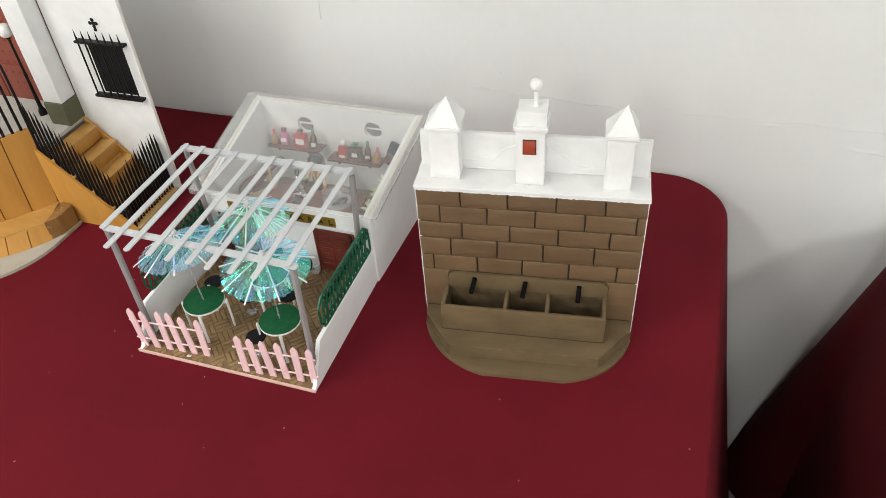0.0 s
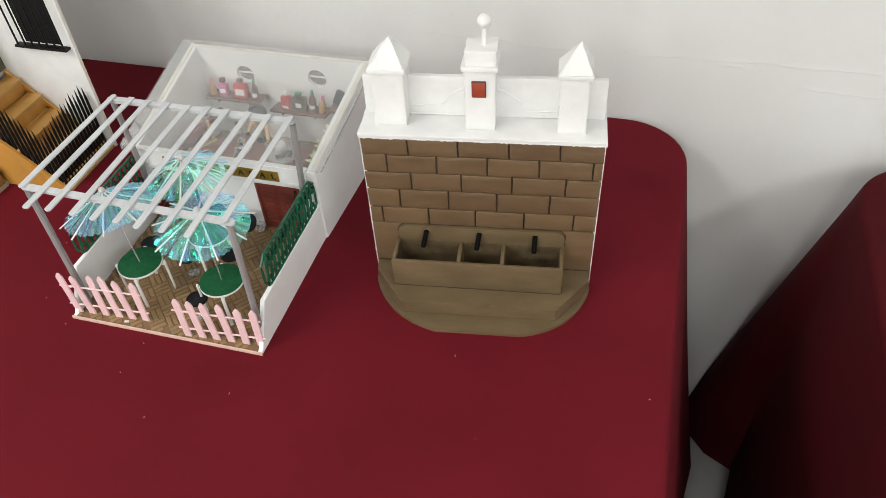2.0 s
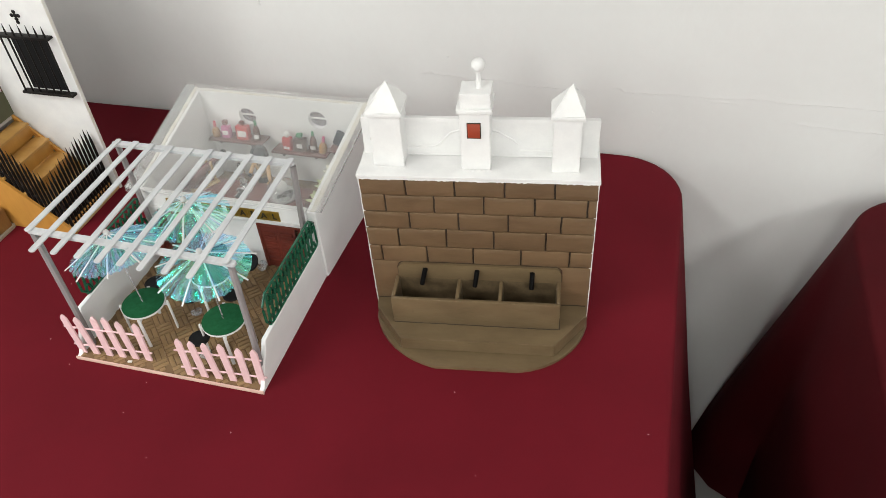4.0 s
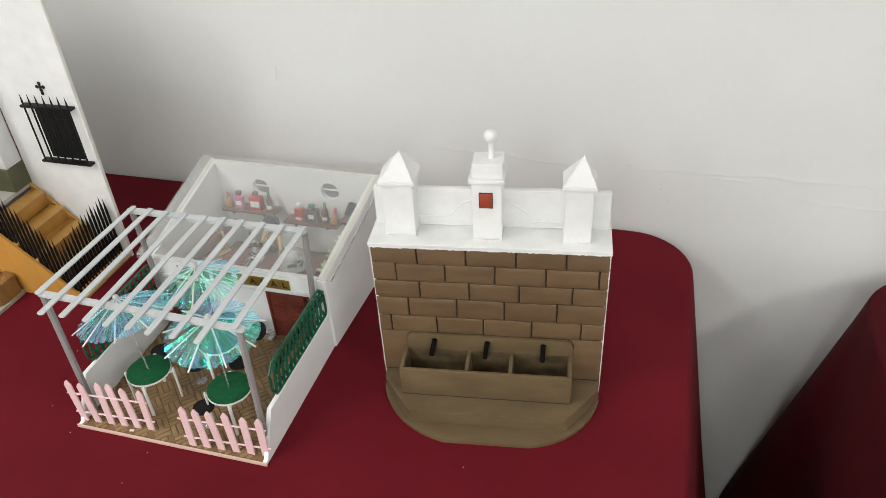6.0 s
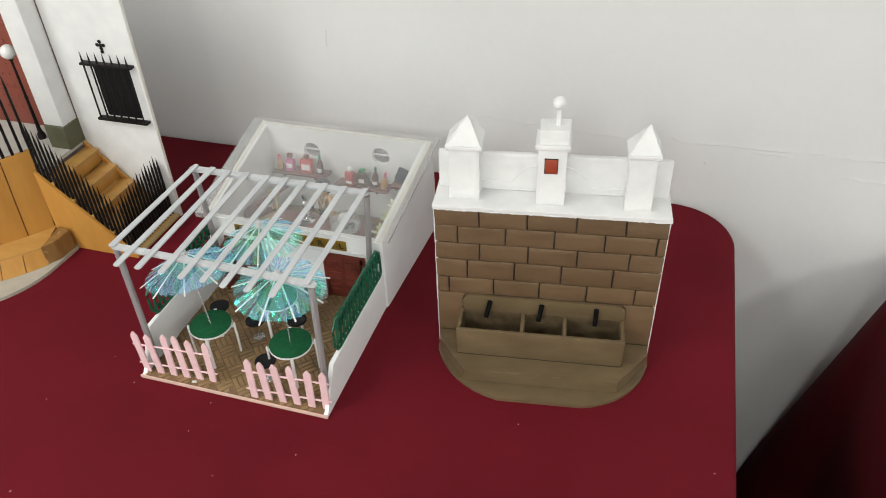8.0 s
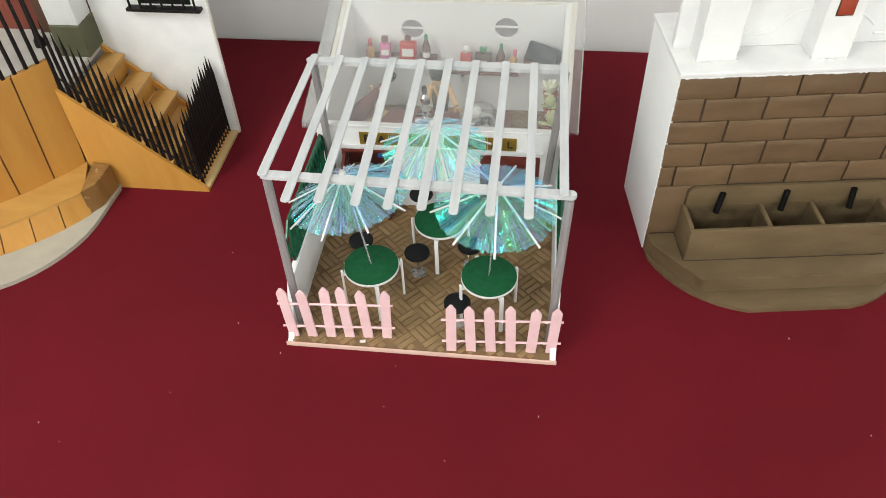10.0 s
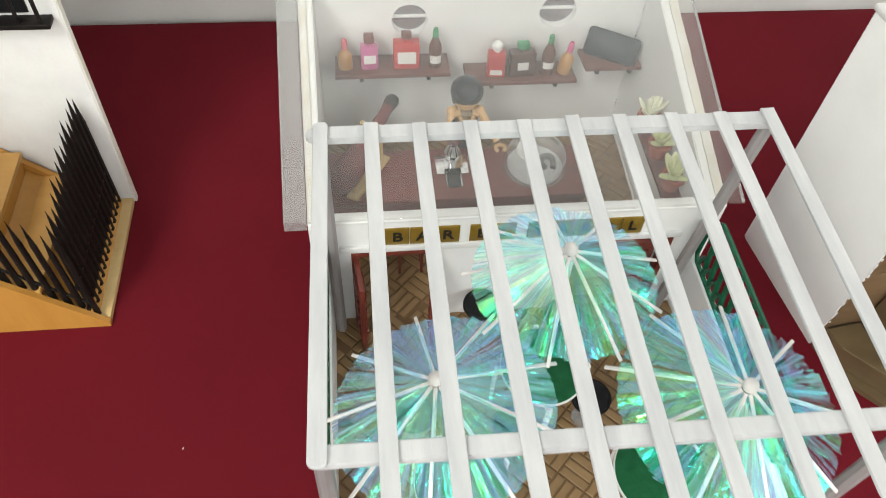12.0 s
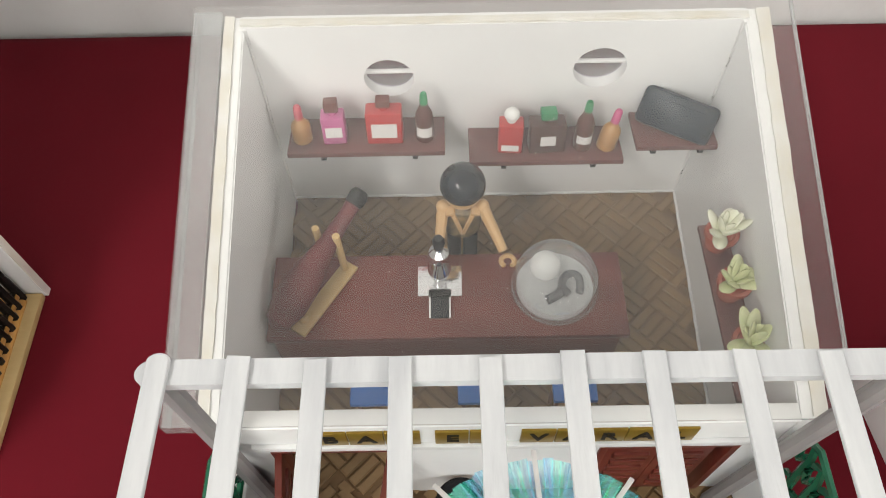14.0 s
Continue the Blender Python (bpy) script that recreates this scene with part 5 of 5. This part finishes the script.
def bottle(kind, x, z, body, cap, w, d, h, top, label, rz=0.0, paper=(0.2, 0.5), y=0.3685, lean=0.0, capw=0.0, labelw=0.70):
    """w, d: half width and depth; h: shoulder height; top: height with the cap."""
    b = thing("bottle", label, "bottle", group="bottles on the shelves")
    b.matrix_basis = pose(x, y, z - (y - 0.3575) * math.tan(radians(SLOPE)) + 0.0001, -SLOPE, 0, rz)
    tip = pose(0, 0, 0, 0, lean, 0)
    bm = bmesh.new()
    if kind == "square":
        box(bm, -w, w, -d, d, 0, h, bevel=0.0012)
        lathe(bm, [(capw * 0.62, h - 0.0006), (capw * 0.55, h + 0.0030)], 16)
    else:
        lathe(bm, [(w * 0.9, 0), (w, 0.001), (w, h * 0.60), (w * 0.93, h * 0.72), (w * 0.66, h * 0.84), (w * 0.44, h * 0.94), (w * 0.42, h), (w * 0.42, h + 0.002)], 24)
    bmesh.ops.transform(bm, matrix=tip, verts=bm.verts)
    part("glass", bm, BOTTLE[body], b)
    bm = bmesh.new()
    if cap == "white":
        lathe(bm, [(0.0026, h + 0.0005), (0.0022, h + 0.0035)], 14)
        ball(bm, (0, 0, top - 0.0043), 0.0043, 1, 1, 0.95, 18)
    elif kind == "square":
        box(bm, -capw, capw, -capw * 0.8, capw * 0.8, h + 0.0022, top, bevel=0.0006)
    else:
        lathe(bm, [(w * 0.43, h - 0.0005), (w * 0.45, h + 0.0010), (w * 0.40, top - 0.0012), (w * 0.28, top)], 18)
    bmesh.ops.transform(bm, matrix=tip, verts=bm.verts)
    part("cap", bm, BOTTLE[cap], b, cap + " cap")
    if paper:
        bm = bmesh.new()
        z0, z1 = paper[0] * h, paper[1] * h
        if kind == "square":
            lw = w * labelw
            box(bm, -lw, lw, -d - 0.0004, -d + 0.0001, z0, z1)
        else:
            ring = [(w * 1.015 * math.sin(radians(a)), -w * 1.015 * math.cos(radians(a))) for a in range(-55, 56, 10)]
            inner = [(px * 0.97, py * 0.97) for px, py in reversed(ring)]
            prism(bm, ring + inner, z0, z1)
        bmesh.ops.transform(bm, matrix=tip, verts=bm.verts)
        part("label", bm, M_LABEL, b, "blank white label")


bottle("round", 0.0203, S1, "amber", "rose", 0.0054, 0, 0.0159, 0.0237, "amber bottle with a rose cap", paper=None)
bottle("square", 0.0385, S1, "pink", "cocoa", 0.0064, 0.0048, 0.0184, 0.0271, "pink square bottle with a brown cap and label", 3, (0.30, 0.66), capw=0.0037)
bottle("square", 0.0660, S1, "red", "cocoa", 0.0098, 0.0052, 0.0212, 0.0282, "wide red bottle with a brown cap and large label", 0, (0.24, 0.68), capw=0.0037)
bottle("round", 0.0876, S1, "brown", "green", 0.0049, 0, 0.0245, 0.0310, "brown round bottle with a green neck and label", paper=(0.16, 0.42))
bottle("square", 0.1348, S2, "red", "white", 0.0068, 0.0050, 0.0195, 0.0286, "red bottle with a round white stopper", -4, (0.12, 0.32), capw=0.0034)
bottle("square", 0.1550, S2, "darkbrown", "green", 0.0100, 0.0052, 0.0199, 0.0269, "dark brown square bottle with a green cap", 3, (0.30, 0.62), capw=0.0043, labelw=0.42)
bottle("round", 0.1750, S2, "brown", "green", 0.0050, 0, 0.0264, 0.0324, "brown round bottle with a green cap and label", paper=(0.22, 0.42), lean=2)
bottle("round", 0.1885, S2, "amber", "magenta", 0.0054, 0, 0.0183, 0.0263, "amber bottle with a magenta cap", paper=None, lean=9)

# small screen leaning in the corner
scr = thing("small_screen", "dark slate toy television leaning in the corner", "screen")
scr.matrix_basis = pose(0.2215, 0.3675, S3 - 0.0038, -10, 0, -28)
bm = bmesh.new()
mt = pose(0, 0, 0.0022, -26, 2, 0)
box(bm, -0.0208, 0.0208, -0.0042, 0.0042, 0, 0.0215, mt, bevel=0.003)
part("casing", bm, M_SCREEN, scr)
bm = bmesh.new()
box(bm, -0.0165, 0.0148, -0.0048, -0.0036, 0.0042, 0.0172, mt, bevel=0.0004)
part("display", bm, M_SCREENIN, scr, "dull grey display")
bm = bmesh.new()
for k in range(2):
    rod(bm, mt @ Vector((0.0172, -0.0049, 0.0055 + 0.005 * k)), mt @ Vector((0.0172, -0.0036, 0.0055 + 0.005 * k)), 0.0010)
part("knob", bm, M_BLACK, scr)

# plants on the side shelf
ps = thing("plant_shelf", "narrow dark red shelf for plants on the side wall", "shelf", (0.2345, 0.2655, 0.0795))
bm = bmesh.new()
box(bm, -0.0060, 0.0080, -0.050, 0.045, -0.003, 0, bevel=0.0004)
part("board", bm, M_SHELF, ps)


def plant(x, y, z, leafmat, seed, tall, label):
    rnd = random.Random(seed)
    p = thing("potted_plant", label, "potted plant", (x, y, z), group="plants on the side shelf")
    bm = bmesh.new()
    lathe(bm, [(0.0055, 0), (0.0074, 0.0090), (0.0084, 0.0094), (0.0084, 0.0120), (0.0064, 0.0120), (0.0056, 0.0105)], 20)
    part("pot", bm, M_POT, p, "terracotta pot")
    for k in range(13):
        a = k * 2.4 + rnd.uniform(-0.2, 0.2)
        tilt = rnd.uniform(18, 68) if k > 3 else rnd.uniform(2, 18)
        l = rnd.uniform(0.0085, 0.0125) * tall
        bm = bmesh.new()
        mm = Matrix.Translation((0, 0, 0.0105)) @ Matrix.Rotation(a, 4, "Z") @ Matrix.Rotation(radians(tilt), 4, "Y") @ Matrix.Translation((0, 0, l * 0.5))
        ball(bm, (0, 0, 0), 1.0, 0.0009 * tall, 0.0024 * tall, l * 0.55, 8, mm)
        part("leaf", bm, leafmat, p)


plant(0.2350, 0.2985, 0.0795, M_LEAFW, 1, 1.55, "potted succulent with cream-white leaves")
plant(0.2355, 0.2705, 0.0795, M_LEAF, 2, 1.45, "potted succulent with pale green leaves")
plant(0.2360, 0.2395, 0.0795, M_LEAF, 5, 1.4, "potted succulent with pale green leaves")


# ---- model of a church front with a stair ----
ch = thing("model_church", "white scale model of a church front with wooden terrace", "model building")
GY = 0.318
bm = bmesh.new()
prism(bm, [(-0.284, 0.0), (-0.1470, 0.0), (-0.1435, 0.46), (-0.284, 0.46)], GY, GY + 0.0055, Matrix(((1, 0, 0, 0), (0, 0, 1, 0), (0, 1, 0, 0), (0, 0, 0, 1))))
bmesh.ops.bevel(bm, geom=list(bm.edges), offset=0.0006, segments=1, affect="EDGES")
part("facade", bm, M_WHITE, ch, "tall white facade board")
bm = bmesh.new()
prism(bm, [(-0.1470, 0.0), (-0.1460, 0.0), (-0.1425, 0.46), (-0.1435, 0.46)], GY + 0.0004, GY + 0.0052, Matrix(((1, 0, 0, 0), (0, 0, 1, 0), (0, 1, 0, 0), (0, 0, 0, 1))))
part("board_edge", bm, M_CREAM, ch, "cream cut edge of the board")
# grille over a dark window
bm = bmesh.new()
box(bm, -0.2205, -0.1625, GY - 0.0012, GY + 0.0002, 0.1730, 0.2510)
win = part("window", bm, M_BLACK, ch, "black window behind the grille")
bm = bmesh.new()
for k in range(7):
    x = -0.2295 + 0.0124 * k
    rod(bm, (x, GY - 0.008, 0.1695), (x, GY - 0.008, 0.2610), 0.0013, seg=8)
    rod(bm, (x, GY - 0.008, 0.2610), (x, GY - 0.008, 0.2740), 0.0015, 0.0002, seg=8)
for z, hh in ((0.2555, 0.0018), (0.1690, 0.0018)):
    box(bm, -0.2345, -0.1500, GY - 0.0105, GY, z - hh, z + hh, bevel=0.0005)
part("grille", bm, M_IRON, win, "black iron window grille with spikes")
bm = bmesh.new()
cxx, czz = -0.1960, 0.2830
for dx, dz in ((0, 0), (0, 0.0052), (-0.0052, 0), (0.0052, 0), (0, -0.005), (0, -0.0095)):
    ball(bm, (cxx + dx, GY - 0.0008, czz + dz), 0.0028, 1, 0.5, 1, 10)
part("cross", bm, M_IRON, ch, "small black cross")

# pillar on an olive plinth
PXA, PXB, PYF = -0.3180, -0.2835, 0.287
TZ = 0.1225
bm = bmesh.new()
box(bm, PXA, PXB, PYF, GY + 0.004, TZ + 0.0375, 0.46, bevel=0.0006)
part("pillar", bm, M_WHITE, ch, "white square pillar")
bm = bmesh.new()
box(bm, PXB + 0.0003, PXB + 0.0013, GY - 0.0012, GY + 0.0002, TZ + 0.03, 0.46)
part("gap_strip", bm, M_BROWN, ch, "dark brown gap beside the pillar")
bm = bmesh.new()
prism(bm, [(PXA + 0.001, PYF - 0.003), (PXB + 0.002, PYF - 0.003), (PXB + 0.002, GY), (PXA + 0.001, GY)], TZ, TZ + 0.0375)
bmesh.ops.bevel(bm, geom=list(bm.edges), offset=0.0006, segments=1, affect="EDGES")
part("plinth", bm, M_OLIVE, ch, "olive green plinth")

# red double door between brown frames
DY = 0.340
bm = bmesh.new()
box(bm, -0.60, -0.284, DY + 0.004, DY + 0.010, 0.0, 0.46)
part("door_wall", bm, M_WHITE, ch)
bm = bmesh.new()
box(bm, -0.364, -0.348, DY - 0.006, DY + 0.004, TZ, 0.44, bevel=0.0006)
part("door_frame", bm, M_BROWN, ch, "dark brown door frame")
bm = bmesh.new()
box(bm, -0.548, -0.532, DY - 0.006, DY + 0.004, TZ, 0.44, bevel=0.0006)
part("door_frame", bm, M_BROWN, ch, "dark brown door frame")
bm = bmesh.new()
box(bm, -0.348, -0.318, DY - 0.002, DY + 0.004, TZ, 0.46)
part("door_reveal", bm, M_BROWN, ch)
for x0, x1 in ((-0.532, -0.4500), (-0.4470, -0.364)):
    bm = bmesh.new()
    box(bm, x0, x1, DY, DY + 0.004, TZ, 0.44, bevel=0.0005)
    leaf = part("door_leaf", bm, M_REDDOOR, ch, "brick-red door leaf with studs")
    for q in range(4):
        bm = bmesh.new()
        z0 = TZ + 0.012 + q * 0.055
        box(bm, x0 + 0.009, x1 - 0.009, DY - 0.0016, DY + 0.001, z0 + 0.044, z0 + 0.050, bevel=0.0005)
        part("door_rail", bm, M_REDDOOR, leaf)
    bm = bmesh.new()
    ball(bm, (0, 0, 0), 0.0019, 1, 0.6, 1, 8)
    stud = mesh_of("stud", bm, M_REDDOOR)
    for r_ in range(7):
        for c_ in range(5):
            share("stud", stud, leaf, pose(x0 + 0.014 + c_ * (x1 - x0 - 0.028) / 4, DY - 0.0004, TZ + 0.03 + r_ * 0.0185))

# terrace: curved battered plank wall, bench and base
top_c = ((-0.3578, 0.1114), (-0.3101, 0.1649), (-0.2796, 0.2127))
bot_c = ((-0.3638, 0.1176), (-0.3138, 0.1663), (-0.2850, 0.2060))
out_c = ((-0.3690, 0.0628), (-0.3128, 0.1089), (-0.2650, 0.1580))
ft_c = ((-0.3762, 0.0587), (-0.3098, 0.0995), (-0.2640, 0.1530))
bas_c = ((-0.3506, 0.0217), (-0.2900, 0.0594), (-0.2535, 0.1400))
N = 24
T0 = -1.6
top_p, bot_p, out_p = arc3(*top_c, N, T0), arc3(*bot_c, N, T0), arc3(*out_c, N, T0)
ft_p, bas_p = arc3(*ft_c, N, T0), arc3(*bas_c, N, T0)
PT, BZ = 0.163, 0.033


def loft(a, za, b, zb, th):
    """A wall piece between two lines, with thickness th inwards."""
    bm = bmesh.new()
    rows = []
    for (ax, ay), (bx_, by_) in zip(a, b):
        rows.append([bm.verts.new((ax, ay, za)), bm.verts.new((bx_, by_, zb)), bm.verts.new((bx_ - th * 0.6, by_ + th, zb)), bm.verts.new((ax - th * 0.6, ay + th, za))])
    for r1, r2 in zip(rows, rows[1:]):
        for k in range(4):
            bm.faces.new((r1[k], r1[(k + 1) % 4], r2[(k + 1) % 4], r2[k]))
    bm.faces.new(rows[0][::-1])
    bm.faces.new(rows[-1])
    return bm


inset = lambda pts, d: [(x - d * 0.6, y + d) for x, y in pts]
terr = part("terrace_wall", loft(inset(bot_p, 0.0012), BZ, inset(top_p, 0.0012), PT - 0.0008, 0.006), M_WOODJOINT, ch, "dark gaps between the planks")


def between(pts, i, g):
    """The stretch i of a line, drawn in at both ends by g."""
    (xa, ya), (xb, yb) = pts[i], pts[i + 1]
    l = math.hypot(xb - xa, yb - ya)
    f = g / l
    return [(xa + (xb - xa) * f, ya + (yb - ya) * f), (xb - (xb - xa) * f, yb - (yb - ya) * f)]


for i in range(0, N - 2, 3):
    two = lambda pts: [between(pts, i, 0.0009)[0], pts[i + 1], pts[i + 2], between(pts, i + 2, 0.0009)[1]]
    part("plank", loft(two(bot_p), BZ, two(top_p), PT, 0.005), M_WOOD, terr)
bench = part("bench_top", loft(out_p, BZ + 0.001, bot_p, BZ + 0.001, 0.001), M_WOOD, ch, "curved wooden bench step")
bm = bmesh.new()
rows = []
for (ax, ay), (bx_, by_) in zip(out_p, bot_p):
    rows.append([bm.verts.new((ax, ay, BZ - 0.002)), bm.verts.new((bx_, by_ + 0.004, BZ - 0.002)), bm.verts.new((bx_, by_ + 0.004, BZ + 0.0012)), bm.verts.new((ax, ay, BZ + 0.0012))])
for r1, r2 in zip(rows, rows[1:]):
    for k in range(4):
        bm.faces.new((r1[k], r1[(k + 1) % 4], r2[(k + 1) % 4], r2[k]))
bm.faces.new(rows[0][::-1])
bm.faces.new(rows[-1])
part("bench_board", bm, M_TREAD, ch, "curved wooden bench board")
riser = part("bench_riser", loft(inset(ft_p, 0.001), 0.005, inset(out_p, 0.001), BZ - 0.002, 0.004), M_WOODJOINT, ch)
for i in range(0, N - 1, 2):
    pair = lambda pts: [between(pts, i, 0.0007)[0], pts[i + 1], between(pts, i + 1, 0.0007)[1]]
    part("plank", loft(pair(ft_p), 0.005, pair(out_p), BZ - 0.002, 0.003), M_WOOD, riser)
bm = bmesh.new()
prism(bm, bas_p + [(-0.2515, 0.200), (-0.30, 0.30), (-0.60, 0.30)], 0.0, 0.005)
rough_up(bm, 0.0002, 50)
part("base_plate", bm, M_KERB, ch, "pale grey base plate")
# angled end of the bench
bm = bmesh.new()
prism(bm, [(-0.272, 0.186), (-0.2660, 0.152), (-0.2560, 0.168), (-0.2530, 0.200), (-0.275, 0.2045)], 0.005, BZ + 0.004)
bmesh.ops.bevel(bm, geom=list(bm.edges), offset=0.0008, segments=1, affect="EDGES")
part("bench_end", bm, M_WORNWOOD, ch, "worn wooden end block of the bench")
# terrace deck
bm = bmesh.new()
prism(bm, inset(top_p, 0.004) + [(-0.2845, 0.222), (-0.2845, GY), (-0.318, DY + 0.004), (-0.60, DY + 0.004)], TZ - 0.006, TZ)
part("deck", bm, M_TERRACE, ch, "pale grey terrace floor")

# stair with side board
SX0, SX1, SYF, SYB = -0.2830, -0.1510, 0.2090, 0.3160
bm = bmesh.new()
prism(bm, [(SX0 + 0.001, 0.0), (-0.1475, 0.0), (-0.1475, 0.004), (SX0 + 0.001, 0.1320)], SYF - 0.004, SYF, Matrix(((1, 0, 0, 0), (0, 0, 1, 0), (0, 1, 0, 0), (0, 0, 0, 1))))
part("stair_side", bm, M_WOOD, ch, "wooden side board of the stair")
bm = bmesh.new()
prism(bm, [(SX0, 0.112), (-0.174, 0.010), (-0.174, 0.019), (SX0, 0.1225)], SYB - 0.004, SYB, Matrix(((1, 0, 0, 0), (0, 0, 1, 0), (0, 1, 0, 0), (0, 0, 0, 1))))
part("stair_string", bm, M_WOOD, ch)
NST = 5
bm = bmesh.new()
prism(bm, [(SX0, 0.001), (SX1 - 0.004, 0.001), (SX1 - 0.004, 0.006), (SX0, 0.098)], SYF, SYB - 0.004, Matrix(((1, 0, 0, 0), (0, 0, 1, 0), (0, 1, 0, 0), (0, 0, 0, 1))))
part("stair_core", bm, M_WOOD, ch, "wooden underside of the stair")
for k in range(NST):
    z = TZ * (NST - k) / (NST + 0.0) - 0.010
    x = SX0 + (SX1 - 0.006 - SX0) * k / NST
    w = (SX1 - SX0) / NST
    bm = bmesh.new()
    box(bm, x, x + w * 0.97, SYF, SYB - 0.004, z - 0.004, z, bevel=0.0004)
    part("tread", bm, M_TREAD, ch)
    bm = bmesh.new()
    box(bm, x + w * 0.80, x + w * 0.855, SYF, SYB - 0.004, z - TZ / NST + 0.0004, z - 0.004, bevel=0.0003)
    part("riser", bm, M_WOOD, ch)
bm = bmesh.new()
box(bm, -0.1615, -0.1475, SYF + 0.0005, SYB + 0.0015, 0.0, 0.005, bevel=0.0005)
part("sill", bm, M_PALEWOOD, ch, "pale wooden sill strip at the foot of the stair")


def spike(bm, x, y, z0, z1, r=0.0014):
    """A tapered iron bar that ends in a long point."""
    t = 0.022
    rod(bm, (x, y, z0), (x, y, z1 - t), r * 1.12, r * 0.86, seg=7)
    rod(bm, (x, y, z1 - t), (x, y, z1), r * 0.95, 0.0001, seg=7)


rail1 = part("stair_railing", None, None, ch, "black iron railing with pointed bars")
for k in range(18):
    f = k / 17
    x = SX0 + 0.004 + (-0.156 - SX0 - 0.004) * f
    z = 0.128 * (1 - f)
    bm = bmesh.new()
    spike(bm, x, SYF + 0.0035, max(z - 0.012, 0.004), z + 0.084 + 0.004 * (k % 2), 0.0021)
    part("bar", bm, M_IRON, rail1)
for dz in (0.016,):
    bm = bmesh.new()
    tube(bm, [(SX0 + 0.003, SYF + 0.0035, 0.128 + dz), (-0.155, SYF + 0.0035, dz)], 0.0011, 6)
    part("rail", bm, M_IRON, rail1)
gate = part("end_railing", None, None, ch, "dense black iron railing at the foot of the stair")
for k in range(15):
    f = k / 14
    bm = bmesh.new()
    spike(bm, -0.1585, SYF + 0.006 + (SYB - SYF - 0.008) * f, 0.005, 0.098 + 0.014 * min(1.0, 1.6 * f) + 0.004 * math.sin(k * 2.1), 0.0025)
    part("bar", bm, M_IRON, gate)
for z in (0.014, 0.038):
    bm = bmesh.new()
    box(bm, -0.1596, -0.1574, SYF, SYB - 0.001, z, z + 0.003)
    part("rail", bm, M_IRON, gate)
fen = part("terrace_railing", None, None, ch, "black iron railing with pointed bars")
tp = inset(arc3(*top_c, 27, -1.6), 0.004)
for k, (x, y) in enumerate(tp):
    bm = bmesh.new()
    spike(bm, x, y, PT - 0.012, PT + 0.110 + 0.004 * (k % 2), 0.0021)
    part("bar", bm, M_IRON, fen)


def lamp_post(x, y, z0, h):
    lp = thing("street_lamp", "small black model lamp post with a white globe", "lamp", (x, y, z0), group="lamps of the model church")
    bm = bmesh.new()
    lathe(bm, [(0.0062, 0), (0.0060, 0.007), (0.0036, 0.012), (0.0030, 0.020), (0.0022, h * 0.5), (0.0030, h * 0.52), (0.0020, h * 0.55), (0.0018, h - 0.006), (0.0034, h - 0.004), (0.0034, h - 0.001)], 12)
    part("post", bm, M_IRON, lp)
    bm = bmesh.new()
    ball(bm, (0, 0, h + 0.0085), 0.0108, 1, 1, 1, 18)
    part("globe", bm, M_GLOBE, lp, "white globe")


lamp_post(-0.3520, 0.3050, TZ, 0.133)
lamp_post(-0.4000, 0.2100, TZ, 0.128)

# floors in small pieces
parquet(patio, PX0 + 0.0055, PX1 - 0.0055, -0.0005, PD - 0.0, 0.0034, 300, 0.003)
parquet(inside, 0.0015, 0.2450, YF + 0.003, YB, 0.0034, 300, 0.005)
